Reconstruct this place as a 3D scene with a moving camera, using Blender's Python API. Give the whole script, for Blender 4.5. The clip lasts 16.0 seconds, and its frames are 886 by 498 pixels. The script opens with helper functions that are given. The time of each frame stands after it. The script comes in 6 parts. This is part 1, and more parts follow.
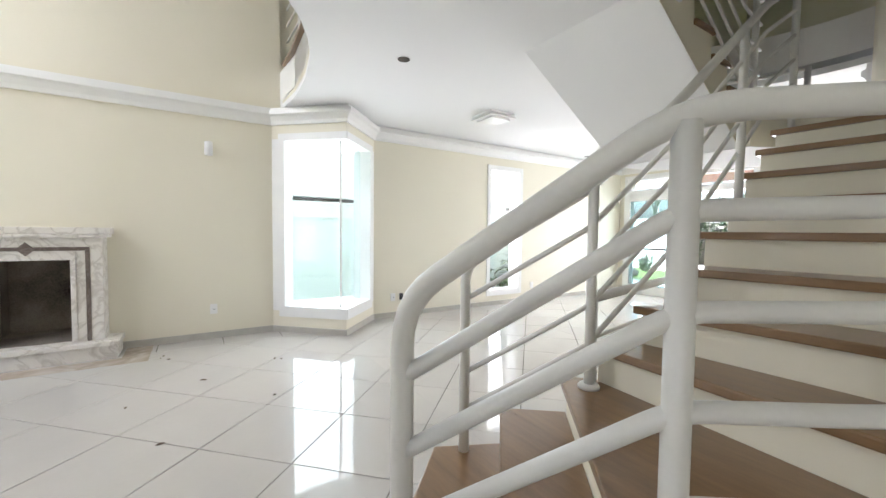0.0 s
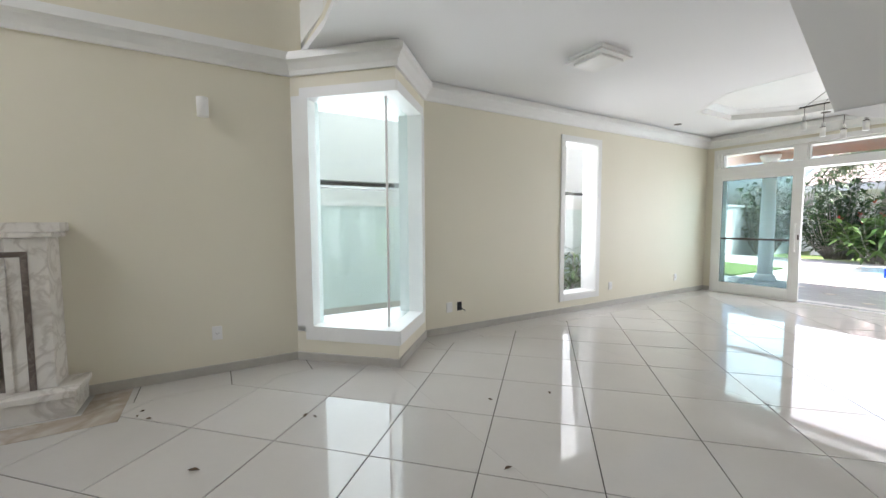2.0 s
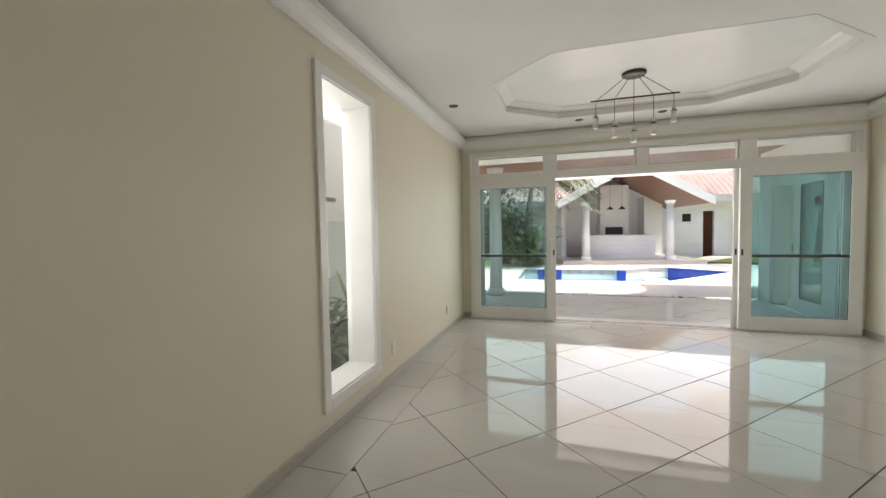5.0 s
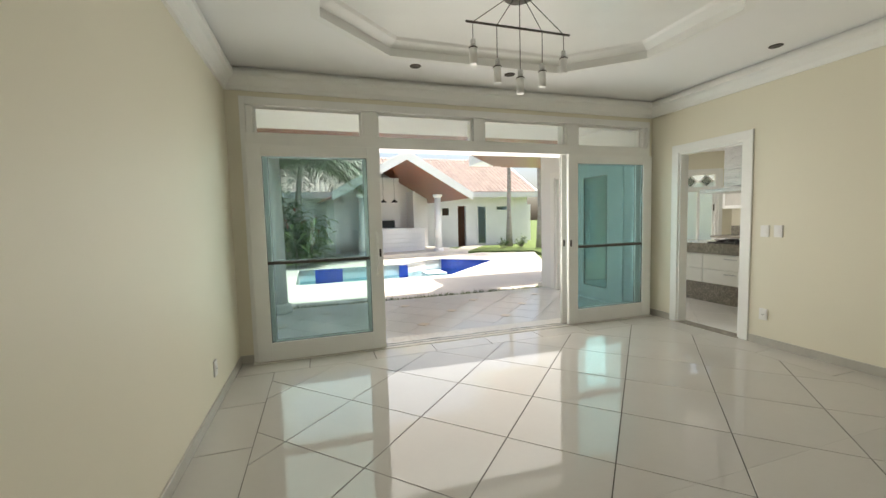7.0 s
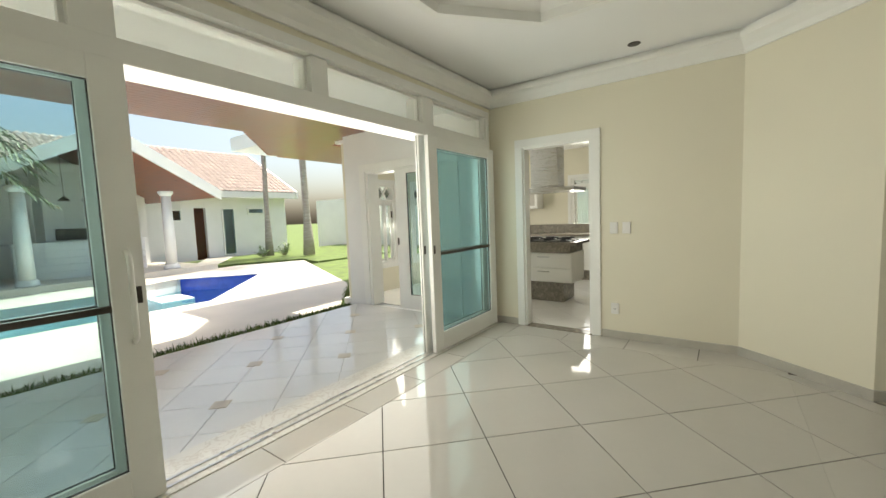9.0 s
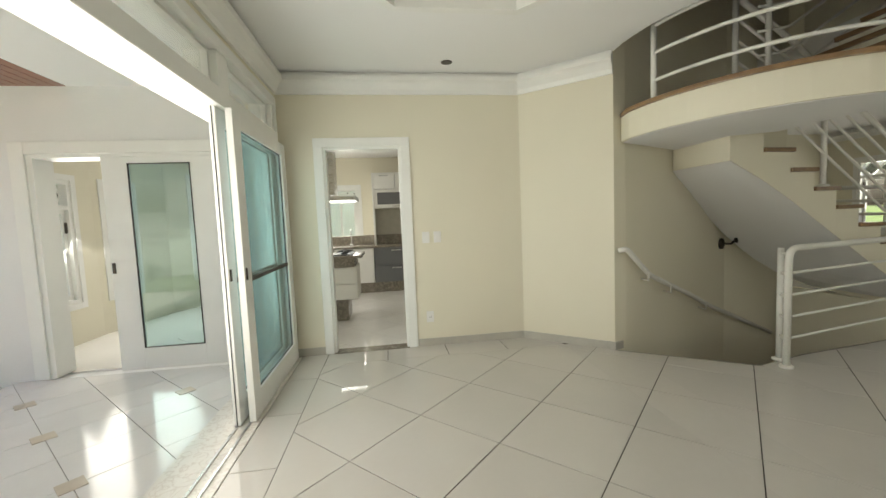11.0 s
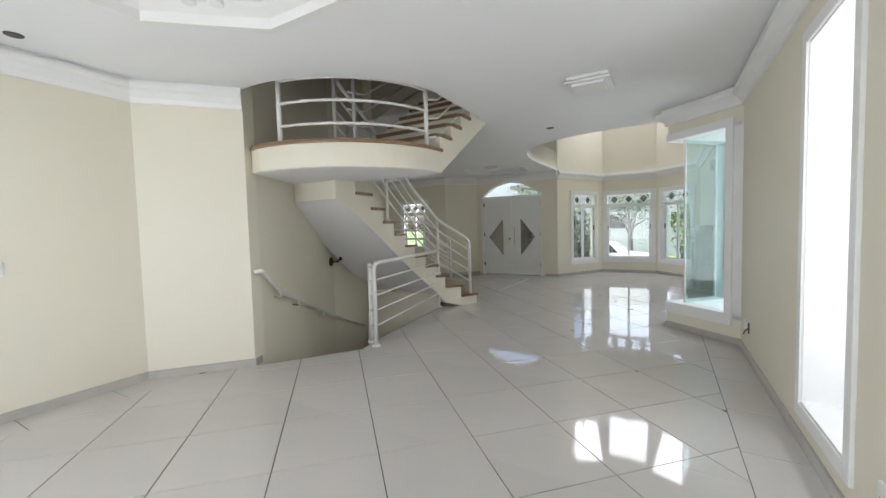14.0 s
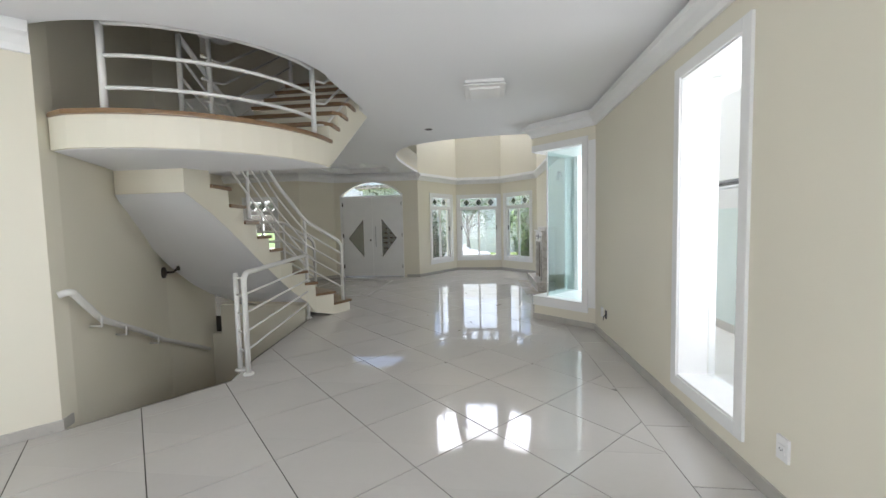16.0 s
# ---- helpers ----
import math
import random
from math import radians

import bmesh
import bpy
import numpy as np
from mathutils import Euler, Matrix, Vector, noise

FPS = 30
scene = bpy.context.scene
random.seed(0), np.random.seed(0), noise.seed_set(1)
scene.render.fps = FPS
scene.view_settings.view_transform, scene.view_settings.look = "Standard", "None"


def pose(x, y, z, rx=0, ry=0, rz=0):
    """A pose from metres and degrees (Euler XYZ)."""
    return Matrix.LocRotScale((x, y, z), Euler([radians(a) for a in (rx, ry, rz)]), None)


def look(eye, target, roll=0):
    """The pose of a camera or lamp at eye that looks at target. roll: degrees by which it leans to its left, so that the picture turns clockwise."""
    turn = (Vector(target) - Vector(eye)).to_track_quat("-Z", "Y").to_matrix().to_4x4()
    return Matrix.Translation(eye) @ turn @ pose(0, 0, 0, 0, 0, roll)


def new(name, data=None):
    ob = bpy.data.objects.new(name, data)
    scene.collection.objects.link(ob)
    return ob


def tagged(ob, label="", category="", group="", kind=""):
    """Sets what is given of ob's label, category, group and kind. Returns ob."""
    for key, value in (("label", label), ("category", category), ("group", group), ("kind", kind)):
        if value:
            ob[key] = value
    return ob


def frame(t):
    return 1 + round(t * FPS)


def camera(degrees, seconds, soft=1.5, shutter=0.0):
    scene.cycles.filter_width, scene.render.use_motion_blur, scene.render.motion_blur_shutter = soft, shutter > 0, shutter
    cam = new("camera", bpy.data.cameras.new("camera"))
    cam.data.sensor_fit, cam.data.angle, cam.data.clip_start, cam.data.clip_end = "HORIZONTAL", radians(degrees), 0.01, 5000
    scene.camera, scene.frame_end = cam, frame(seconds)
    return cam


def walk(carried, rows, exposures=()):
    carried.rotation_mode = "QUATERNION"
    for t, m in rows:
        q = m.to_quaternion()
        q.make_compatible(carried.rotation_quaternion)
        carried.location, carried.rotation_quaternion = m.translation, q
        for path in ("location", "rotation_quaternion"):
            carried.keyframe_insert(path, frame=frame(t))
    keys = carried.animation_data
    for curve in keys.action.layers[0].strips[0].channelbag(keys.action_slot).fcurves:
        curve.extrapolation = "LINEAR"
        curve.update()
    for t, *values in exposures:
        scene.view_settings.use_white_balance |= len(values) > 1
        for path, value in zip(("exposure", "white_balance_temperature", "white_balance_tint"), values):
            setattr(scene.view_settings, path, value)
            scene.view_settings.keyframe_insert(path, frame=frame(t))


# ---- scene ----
cam = camera(97.4, 16.0)
PATH = [
    (0, (5.336, -8.096, 1.295), (3.647, -7.028, 1.206), 0.6),
    (0.5, (5.053, -8.121, 1.326), (3.268, -7.228, 1.201), 0.4),
    (1, (4.646, -8.074, 1.333), (2.844, -7.217, 1.193), 0.3),
    (1.5, (4.227, -8.028, 1.316), (2.451, -7.121, 1.167), -0.0),
    (2, (3.814, -7.926, 1.288), (2.093, -6.917, 1.15), -0.3),
    (2.5, (3.386, -7.707, 1.318), (1.751, -6.562, 1.184), -0.5),
    (3, (2.941, -7.471, 1.321), (1.424, -6.175, 1.198), -0.6),
    (3.5, (2.555, -7.146, 1.336), (1.192, -5.686, 1.222), -0.8),
    (4, (2.191, -6.783, 1.344), (1.042, -5.149, 1.239), -0.8),
    (4.2, (2.035, -6.638, 1.349), (0.989, -4.936, 1.251), -0.8),
    (6.3, (0.941, -4.768, 1.364), (1.153, -2.782, 1.248), -1.5),
    (6.5, (0.88, -4.582, 1.351), (1.208, -2.613, 1.222), -1.5),
    (7, (0.773, -4.129, 1.337), (1.379, -2.229, 1.192), -1.5),
    (7.5, (0.708, -3.65, 1.343), (1.611, -1.874, 1.174), -1.5),
    (8, (0.689, -3.191, 1.326), (1.863, -1.58, 1.161), -1.5),
    (8.5, (0.701, -2.731, 1.326), (2.116, -1.329, 1.152), -1.5),
    (8.7, (0.714, -2.562, 1.331), (2.213, -1.248, 1.16), -1.8),
    (11, (0.97, -1.037, 1.325), (2.946, -1.305, 1.176), -2.4),
    (11.5, (0.892, -0.855, 1.355), (2.77, -1.525, 1.201), -1.9),
    (12, (0.854, -0.707, 1.35), (2.579, -1.707, 1.206), -1.8),
    (12.5, (0.846, -0.648, 1.35), (2.4, -1.9, 1.214), -1.6),
    (13, (0.831, -0.649, 1.362), (2.212, -2.09, 1.234), -1.5),
    (13.5, (0.792, -0.665, 1.368), (1.989, -2.263, 1.251), -1.4),
    (14, (0.733, -0.678, 1.369), (1.721, -2.414, 1.262), -1.5),
    (14.5, (0.722, -0.7, 1.373), (1.445, -2.561, 1.263), -1.4),
    (15, (0.797, -0.746, 1.373), (1.227, -2.695, 1.247), -1.0),
    (15.5, (1.034, -0.793, 1.39), (1.257, -2.776, 1.254), -1.3),
    (16, (1.393, -0.774, 1.399), (1.612, -2.759, 1.274), -1.3),
]
walk(cam, [(t, look(eye, target, roll)) for t, eye, target, roll in PATH],
     exposures=[(0.0, 2.6, 5950, 17), (0.7, 2.25, 5800, 16), (1.5, 1.95, 5900, 15), (2.5, 1.7, 6150, 18),
                (3.5, 1.3, 6500, 17), (4.0, 1.15, 6650, 17), (6.5, 1.0, 6850, 12), (8.5, 1.0, 7100, 6),
                (11.0, 1.15, 6950, 8), (12.5, 1.4, 6050, 13), (16.0, 1.55, 5950, 16)])


# ---- world, sun, window light ----
world = bpy.data.worlds.new("sky")
scene.world = world
world.use_nodes = True
sky = world.node_tree.nodes.new("ShaderNodeTexSky")
sky.sky_type, sky.sun_disc = "NISHITA", False
sky.sun_elevation, sky.sun_rotation = radians(69.7), radians(87.4)
sky.air_density, sky.dust_density = 1.0, 5.0
back = world.node_tree.nodes["Background"]
back.inputs["Strength"].default_value = 0.15
world.node_tree.links.new(sky.outputs[0], back.inputs[0])

sun_data = bpy.data.lights.new("sun", "SUN")
sun_data.energy, sun_data.angle, sun_data.color = 4.6, radians(0.5), (1.0, 0.95, 0.87)
sun = new("sun", sun_data)
sun.matrix_basis = look((0, 0, 30), (-11.0, -0.5, 0.2))


def window_light(name, eye, target, w, h, watts, color=(1.0, 0.98, 0.95)):
    """An added area lamp that stands in for sky light at an opening."""
    data = bpy.data.lights.new(name, "AREA")
    data.shape, data.size, data.size_y, data.energy, data.color = "RECTANGLE", w, h, watts, color
    ob = new(name, data)
    ob.matrix_basis = look(eye, target)
    return ob


window_light("sky_at_pool_doors", (2.52, 0.34, 1.25), (2.4, -3.0, 1.3), 4.5, 1.6, 30)
window_light("sky_at_front_windows", (1.6, -12.95, 1.4), (1.6, -5, 1.2), 2.6, 1.9, 9)
for eye, aim, span in (((0.52, -12.02, 4.72), (1.6, -9.5, 2.6), 0.72), ((1.6, -12.52, 4.72), (1.6, -9.0, 2.4), 0.95), ((2.62, -11.90, 4.72), (1.6, -9.5, 2.6), 0.72)):
    window_light("sky_at_upper_window", eye, aim, span, 1.0, 7.5)
window_light("sky_at_bay", (-0.35, -6.6, 1.5), (2.5, -6.6, 1.2), 1.1, 2.0, 8)
window_light("sky_at_side_window", (-0.35, -3.4, 1.5), (2.5, -3.4, 1.2), 0.6, 2.0, 4)
window_light("sky_at_kitchen_window", (8.86, -0.10, 1.5), (6.0, -0.6, 0.7), 0.66, 1.0, 7)
window_light("sky_at_hall_window", (7.2, -10.6, 1.7), (6.4, -8, 1.2), 0.8, 1.0, 8)
# added lamp brightens the passage, which the house keeps out of the sun
window_light("sky_fill_over_passage", (-0.9, -4.5, 4.4), (-0.9, -4.5, 0), 1.2, 9.0, 19)
window_light("sky_at_annex_windows", (6.9, 2.5, 1.6), (6.4, 0.0, 0.7), 1.9, 1.2, 20)


# ---- materials ----
def material(name, color, rough=0.5, metal=0.0, vary=0.06, scale=3.0, fine=60.0, bump=0.02, coat=0.0, island=0.0, stretch=None):
    """A surface with large stains, fine grain and slight relief; island: change from piece to piece."""
    m = bpy.data.materials.new(name)
    m.use_nodes = True
    nt = m.node_tree
    n, l = nt.nodes, nt.links
    b = n["Principled BSDF"]
    b.inputs["Roughness"].default_value, b.inputs["Metallic"].default_value = rough, metal
    b.inputs["Coat Weight"].default_value = coat
    b.inputs["Coat Roughness"].default_value = 0.08
    co = n.new("ShaderNodeTexCoord")
    src = co.outputs["Object"]
    if stretch:
        mp = n.new("ShaderNodeMapping")
        mp.inputs["Scale"].default_value = stretch
        l.new(src, mp.inputs[0])
        src = mp.outputs[0]
    big, small = n.new("ShaderNodeTexNoise"), n.new("ShaderNodeTexNoise")
    big.inputs["Scale"].default_value, small.inputs["Scale"].default_value = scale, fine
    big.inputs["Detail"].default_value, small.inputs["Detail"].default_value = 5, 3
    l.new(src, big.inputs[0])
    l.new(src, small.inputs[0])
    mix = n.new("ShaderNodeMath")
    mix.operation = "MULTIPLY_ADD"
    mix.inputs[1].default_value = 0.35
    l.new(small.outputs[0], mix.inputs[0])
    l.new(big.outputs[0], mix.inputs[2])
    ramp = n.new("ShaderNodeMapRange")
    ramp.inputs["From Min"].default_value, ramp.inputs["From Max"].default_value = 0.35, 1.0
    ramp.inputs["To Min"].default_value, ramp.inputs["To Max"].default_value = 1 - vary, 1 + vary
    l.new(mix.outputs[0], ramp.inputs[0])
    value = ramp.outputs[0]
    if island:
        info = n.new("ShaderNodeObjectInfo")
        r = n.new("ShaderNodeMapRange")
        r.inputs["To Min"].default_value, r.inputs["To Max"].default_value = 1 - island, 1 + island
        l.new(info.outputs["Random"], r.inputs[0])
        mul = n.new("ShaderNodeMath")
        mul.operation = "MULTIPLY"
        l.new(value, mul.inputs[0])
        l.new(r.outputs[0], mul.inputs[1])
        value = mul.outputs[0]
    tint = n.new("ShaderNodeVectorMath")
    tint.operation = "SCALE"
    tint.inputs[0].default_value = color[:3]
    l.new(value, tint.inputs["Scale"])
    l.new(tint.outputs[0], b.inputs["Base Color"])
    rr = n.new("ShaderNodeMapRange")
    rr.inputs["To Min"].default_value, rr.inputs["To Max"].default_value = max(0.0, rough * 0.8), min(1.0, rough * 1.2)
    l.new(big.outputs[0], rr.inputs[0])
    l.new(rr.outputs[0], b.inputs["Roughness"])
    if bump:
        bp = n.new("ShaderNodeBump")
        bp.inputs["Strength"].default_value, bp.inputs["Distance"].default_value = min(1, bump * 8), 0.004
        l.new(mix.outputs[0], bp.inputs["Height"])
        l.new(bp.outputs[0], b.inputs["Normal"])
    return m


def veined(name, base, vein, rough, scale=2.2, sharp=0.12):
    """Marble or granite: veins in a warped noise over a pale ground."""
    m = material(name, base, rough, vary=0.08, scale=5, bump=0.005)
    n, l = m.node_tree.nodes, m.node_tree.links
    b = n["Principled BSDF"]
    ground = b.inputs["Base Color"].links[0].from_socket
    co = n.new("ShaderNodeTexCoord")
    wave = n.new("ShaderNodeTexNoise")
    wave.inputs["Scale"].default_value, wave.inputs["Detail"].default_value = scale, 8
    wave.inputs["Distortion"].default_value = 1.6
    l.new(co.outputs["Object"], wave.inputs[0])
    dist = n.new("ShaderNodeMath")
    dist.operation = "SUBTRACT"
    dist.inputs[1].default_value = 0.5
    l.new(wave.outputs[0], dist.inputs[0])
    ab = n.new("ShaderNodeMath")
    ab.operation = "ABSOLUTE"
    l.new(dist.outputs[0], ab.inputs[0])
    mr = n.new("ShaderNodeMapRange")
    mr.inputs["From Max"].default_value, mr.inputs["To Min"].default_value, mr.inputs["To Max"].default_value = sharp, 0.75, 0.0
    l.new(ab.outputs[0], mr.inputs[0])
    mx = n.new("ShaderNodeMix")
    mx.data_type = "RGBA"
    l.new(mr.outputs[0], mx.inputs[0])
    l.new(ground, mx.inputs[6])
    mx.inputs[7].default_value = (*vein, 1)
    l.new(mx.outputs[2], b.inputs["Base Color"])
    return m


def glass(name, tint, rough=0.0, mirror=0.045):
    """Thin window glass: a clear pane with a real reflection."""
    m = bpy.data.materials.new(name)
    m.use_nodes = True
    n, l = m.node_tree.nodes, m.node_tree.links
    n.remove(n["Principled BSDF"])
    t, g, f, mx = n.new("ShaderNodeBsdfTransparent"), n.new("ShaderNodeBsdfGlossy"), n.new("ShaderNodeLayerWeight"), n.new("ShaderNodeMixShader")
    t.inputs[0].default_value = (*tint, 1)
    g.inputs["Roughness"].default_value = rough
    f.inputs["Blend"].default_value = 0.5
    pw = n.new("ShaderNodeMath")
    pw.operation = "POWER"
    pw.inputs[1].default_value = 4.0
    l.new(f.outputs["Facing"], pw.inputs[0])
    k = n.new("ShaderNodeMath")
    k.operation = "MULTIPLY_ADD"
    k.inputs[1].default_value, k.inputs[2].default_value = 0.55, mirror
    l.new(pw.outputs[0], k.inputs[0])
    l.new(k.outputs[0], mx.inputs[0])
    l.new(t.outputs[0], mx.inputs[1])
    l.new(g.outputs[0], mx.inputs[2])
    l.new(mx.outputs[0], n["Material Output"].inputs[0])
    return m


WALL = material("cream_wall_paint", (0.77, 0.73, 0.595), 0.55, vary=0.025, scale=1.2, fine=180, bump=0.02)
WHITE = material("white_paint", (0.84, 0.84, 0.81), 0.35, vary=0.03, scale=4, fine=120, bump=0.008)
CEIL = material("ceiling_paint", (0.86, 0.86, 0.85), 0.8, vary=0.02, scale=0.8, fine=90, bump=0.01)
TILE = material("polished_porcelain", (0.55, 0.53, 0.49), 0.045, vary=0.035, scale=2.0, fine=25, bump=0.003, island=0.025)
GROUT = material("dark_grout", (0.06, 0.052, 0.042), 0.9, vary=0.3, scale=9)
BASE = material("grey_stone_skirting", (0.46, 0.44, 0.39), 0.3, vary=0.1, scale=8, bump=0.01)
WOOD = material("varnished_wood", (0.225, 0.135, 0.065), 0.3, vary=0.28, scale=2.5, fine=30, bump=0.02, coat=0.25, stretch=(1, 9, 9))
RAIL = material("cream_painted_steel", (0.74, 0.73, 0.68), 0.35, vary=0.06, scale=7, fine=90, bump=0.02)
STUCCO = material("white_stucco", (0.80, 0.80, 0.79), 0.75, vary=0.05, scale=1.5, fine=120, bump=0.05)
MARBLE = veined("white_marble", (0.74, 0.71, 0.65), (0.50, 0.46, 0.40), 0.35, 3.2, 0.06)
PALE = veined("pale_sill_marble", (0.72, 0.70, 0.65), (0.55, 0.50, 0.44), 0.3, 9.0, 0.05)
APRON = veined("stained_apron_marble", (0.50, 0.45, 0.38), (0.34, 0.28, 0.21), 0.25, 2.0, 0.14)
DARKSTONE = veined("brown_stone_inlay", (0.14, 0.11, 0.09), (0.25, 0.21, 0.18), 0.3, 6, 0.05)
GRANITE = veined("grey_brown_granite", (0.33, 0.30, 0.25), (0.12, 0.10, 0.08), 0.2, 14, 0.12)
SOOT = material("sooty_firebrick", (0.27, 0.235, 0.195), 0.9, vary=0.85, scale=2.4, bump=0.12)
GLASS = glass("window_glass", (0.97, 0.985, 0.975))
SMOKED = glass("obscured_grey_glass", (0.45, 0.46, 0.435), 0.15)
TEALGLASS = glass("teal_tinted_glass", (0.74, 0.87, 0.885))
BAYGLASS = glass("pale_green_glass", (0.86, 0.93, 0.925))
GREENGLASS = glass("green_tinted_glass", (0.72, 0.84, 0.85))
MIRRORGLASS = glass("reflective_door_glass", (0.16, 0.165, 0.155), 0.02, mirror=0.42)
METAL = material("brushed_steel", (0.60, 0.60, 0.60), 0.28, 1.0, vary=0.05, scale=6, stretch=(1, 1, 30))
DARKMETAL = material("dark_bronze", (0.07, 0.06, 0.05), 0.4, 0.7, vary=0.2)
BLACK = material("black_rubber", (0.02, 0.02, 0.02), 0.5, vary=0.3)
PLASTIC = material("white_plastic", (0.82, 0.81, 0.78), 0.3, vary=0.02)


# ---- building blocks ----
def box(bm, x0, x1, y0, y1, z0, z1, bevel=0.0):
    """A box between two corners, its edges rounded by bevel."""
    r = bmesh.ops.create_cube(bm, size=1)["verts"]
    sx, sy, sz = abs(x1 - x0), abs(y1 - y0), abs(z1 - z0)
    for v in r:
        v.co = Vector(((x0 + x1) / 2 + v.co.x * sx, (y0 + y1) / 2 + v.co.y * sy, (z0 + z1) / 2 + v.co.z * sz))
    if bevel:
        es = list({e for v in r for e in v.link_edges})
        bmesh.ops.bevel(bm, geom=es, offset=min(bevel, sx / 3, sy / 3, sz / 3), segments=2, profile=0.6, affect="EDGES")
    return r


def beam(bm, a, b, w, z0, z1, bevel=0.0, off=0.0):
    """An upright slab along the line a-b in plan, w thick to its left, from z0 to z1."""
    d = Vector((b[0] - a[0], b[1] - a[1]))
    u = d.normalized()
    nrm = Vector((-u.y, u.x))
    pts = [Vector(a) + nrm * off, Vector(b) + nrm * off, Vector(b) + nrm * (off + w), Vector(a) + nrm * (off + w)]
    prism(bm, pts, z0, z1, bevel)


def prism(bm, pts, z0, z1, bevel=0.0):
    """A polygon in plan, upright from z0 to z1."""
    low = [bm.verts.new((p[0], p[1], z0)) for p in pts]
    high = [bm.verts.new((p[0], p[1], z1)) for p in pts]
    fs = [bm.faces.new(low), bm.faces.new(high)]
    for i in range(len(pts)):
        j = (i + 1) % len(pts)
        fs.append(bm.faces.new((low[i], low[j], high[j], high[i])))
    bmesh.ops.recalc_face_normals(bm, faces=fs)
    if bevel:
        bmesh.ops.bevel(bm, geom=list({e for f in fs for e in f.edges}), offset=bevel, segments=2, profile=0.6, affect="EDGES")


def tube(bm, pts, r, sides=12, cap=True):
    """A round pipe along a line of points."""
    pts = [Vector(p) for p in pts]
    rings, last = [], None
    for i, p in enumerate(pts):
        d = (pts[min(i + 1, len(pts) - 1)] - pts[max(i - 1, 0)]).normalized()
        if last is None:
            side = d.orthogonal().normalized()
        else:
            side = (last - d * last.dot(d)).normalized()
        last = side
        up = d.cross(side)
        rad = r[i] if isinstance(r, (list, tuple)) else r
        rings.append([bm.verts.new(p + (side * math.cos(a) + up * math.sin(a)) * rad) for a in [2 * math.pi * k / sides for k in range(sides)]])
    for a, b in zip(rings, rings[1:]):
        for k in range(sides):
            f = bm.faces.new((a[k], a[(k + 1) % sides], b[(k + 1) % sides], b[k]))
            f.smooth = True
    if cap:
        bm.faces.new(list(reversed(rings[0])))
        bm.faces.new(rings[-1])


def bent(pts, r=0.08, steps=5):
    """The line through pts with its corners rounded."""
    pts = [Vector(p) for p in pts]
    out = [pts[0]]
    for a, b, c in zip(pts, pts[1:], pts[2:]):
        k1, k2 = min(r, (b - a).length * 0.45), min(r, (c - b).length * 0.45)
        p, q = b + (a - b).normalized() * k1, b + (c - b).normalized() * k2
        for i in range(steps + 1):
            t = i / steps
            out.append(p * (1 - t) ** 2 + b * 2 * t * (1 - t) + q * t * t)
    return out + [pts[-1]]


def lathe(bm, profile, centre=(0, 0, 0), sides=24):
    """A turned shape from (radius, height) pairs."""
    rings = []
    for r, z in profile:
        rings.append([bm.verts.new((centre[0] + r * math.cos(2 * math.pi * k / sides), centre[1] + r * math.sin(2 * math.pi * k / sides), centre[2] + z)) for k in range(sides)])
    for a, b in zip(rings, rings[1:]):
        for k in range(sides):
            f = bm.faces.new((a[k], a[(k + 1) % sides], b[(k + 1) % sides], b[k]))
            f.smooth = True
    bm.faces.new(list(reversed(rings[0])))
    bm.faces.new(rings[-1])


def sweep(bm, profile, path, closed=False):
    """A moulding: profile (out, z) carried along a line in plan, out to the left of its run, mitred."""
    P = [Vector(p) for p in path]
    rings = []
    for i, p in enumerate(P):
        a = P[i - 1] if (i > 0 or closed) else None
        b = P[(i + 1) % len(P)] if (i < len(P) - 1 or closed) else None
        u1 = (p - a).normalized() if a is not None else (b - p).normalized()
        u2 = (b - p).normalized() if b is not None else u1
        n1, n2 = Vector((-u1.y, u1.x)), Vector((-u2.y, u2.x))
        m = (n1 + n2)
        m = m / max(0.3, m.dot(n1))
        rings.append([bm.verts.new((p.x + m.x * o, p.y + m.y * o, z)) for o, z in profile])
    k = len(profile)
    pairs = list(zip(rings, rings[1:])) + ([(rings[-1], rings[0])] if closed else [])
    fs = []
    for a, b in pairs:
        for i in range(k):
            fs.append(bm.faces.new((a[i], a[(i + 1) % k], b[(i + 1) % k], b[i])))
    if not closed:
        fs += [bm.faces.new(rings[0]), bm.faces.new(rings[-1])]
    bmesh.ops.recalc_face_normals(bm, faces=fs)


def mesh_of(name, bm, *mats):
    me = bpy.data.meshes.new(name)
    bm.to_mesh(me)
    bm.free()
    for m in mats:
        me.materials.append(m)
    return me


def part(name, bm, mat, parent=None, label=""):
    ob = new(name, mesh_of(name, bm, mat))
    if parent is not None:
        ob.parent = parent
    return tagged(ob, label)


def made(build, *args):
    bm = bmesh.new()
    build(bm, *args)
    return bm


def boxes(*dims, bevel=0.0):
    bm = bmesh.new()
    for d in dims:
        box(bm, *d, bevel=bevel)
    return bm


def tubes(*runs, sides=12):
    bm = bmesh.new()
    for pts, r in runs:
        tube(bm, pts, r, sides)
    return bm


def structure(name, bm, mat, label, category):
    return tagged(part(name, bm, mat), label, category, kind="structure")


def thing(name, label, category, group=""):
    return tagged(new(name), label, category, group)


def put(ob, m):
    ob.matrix_basis = m
    return ob


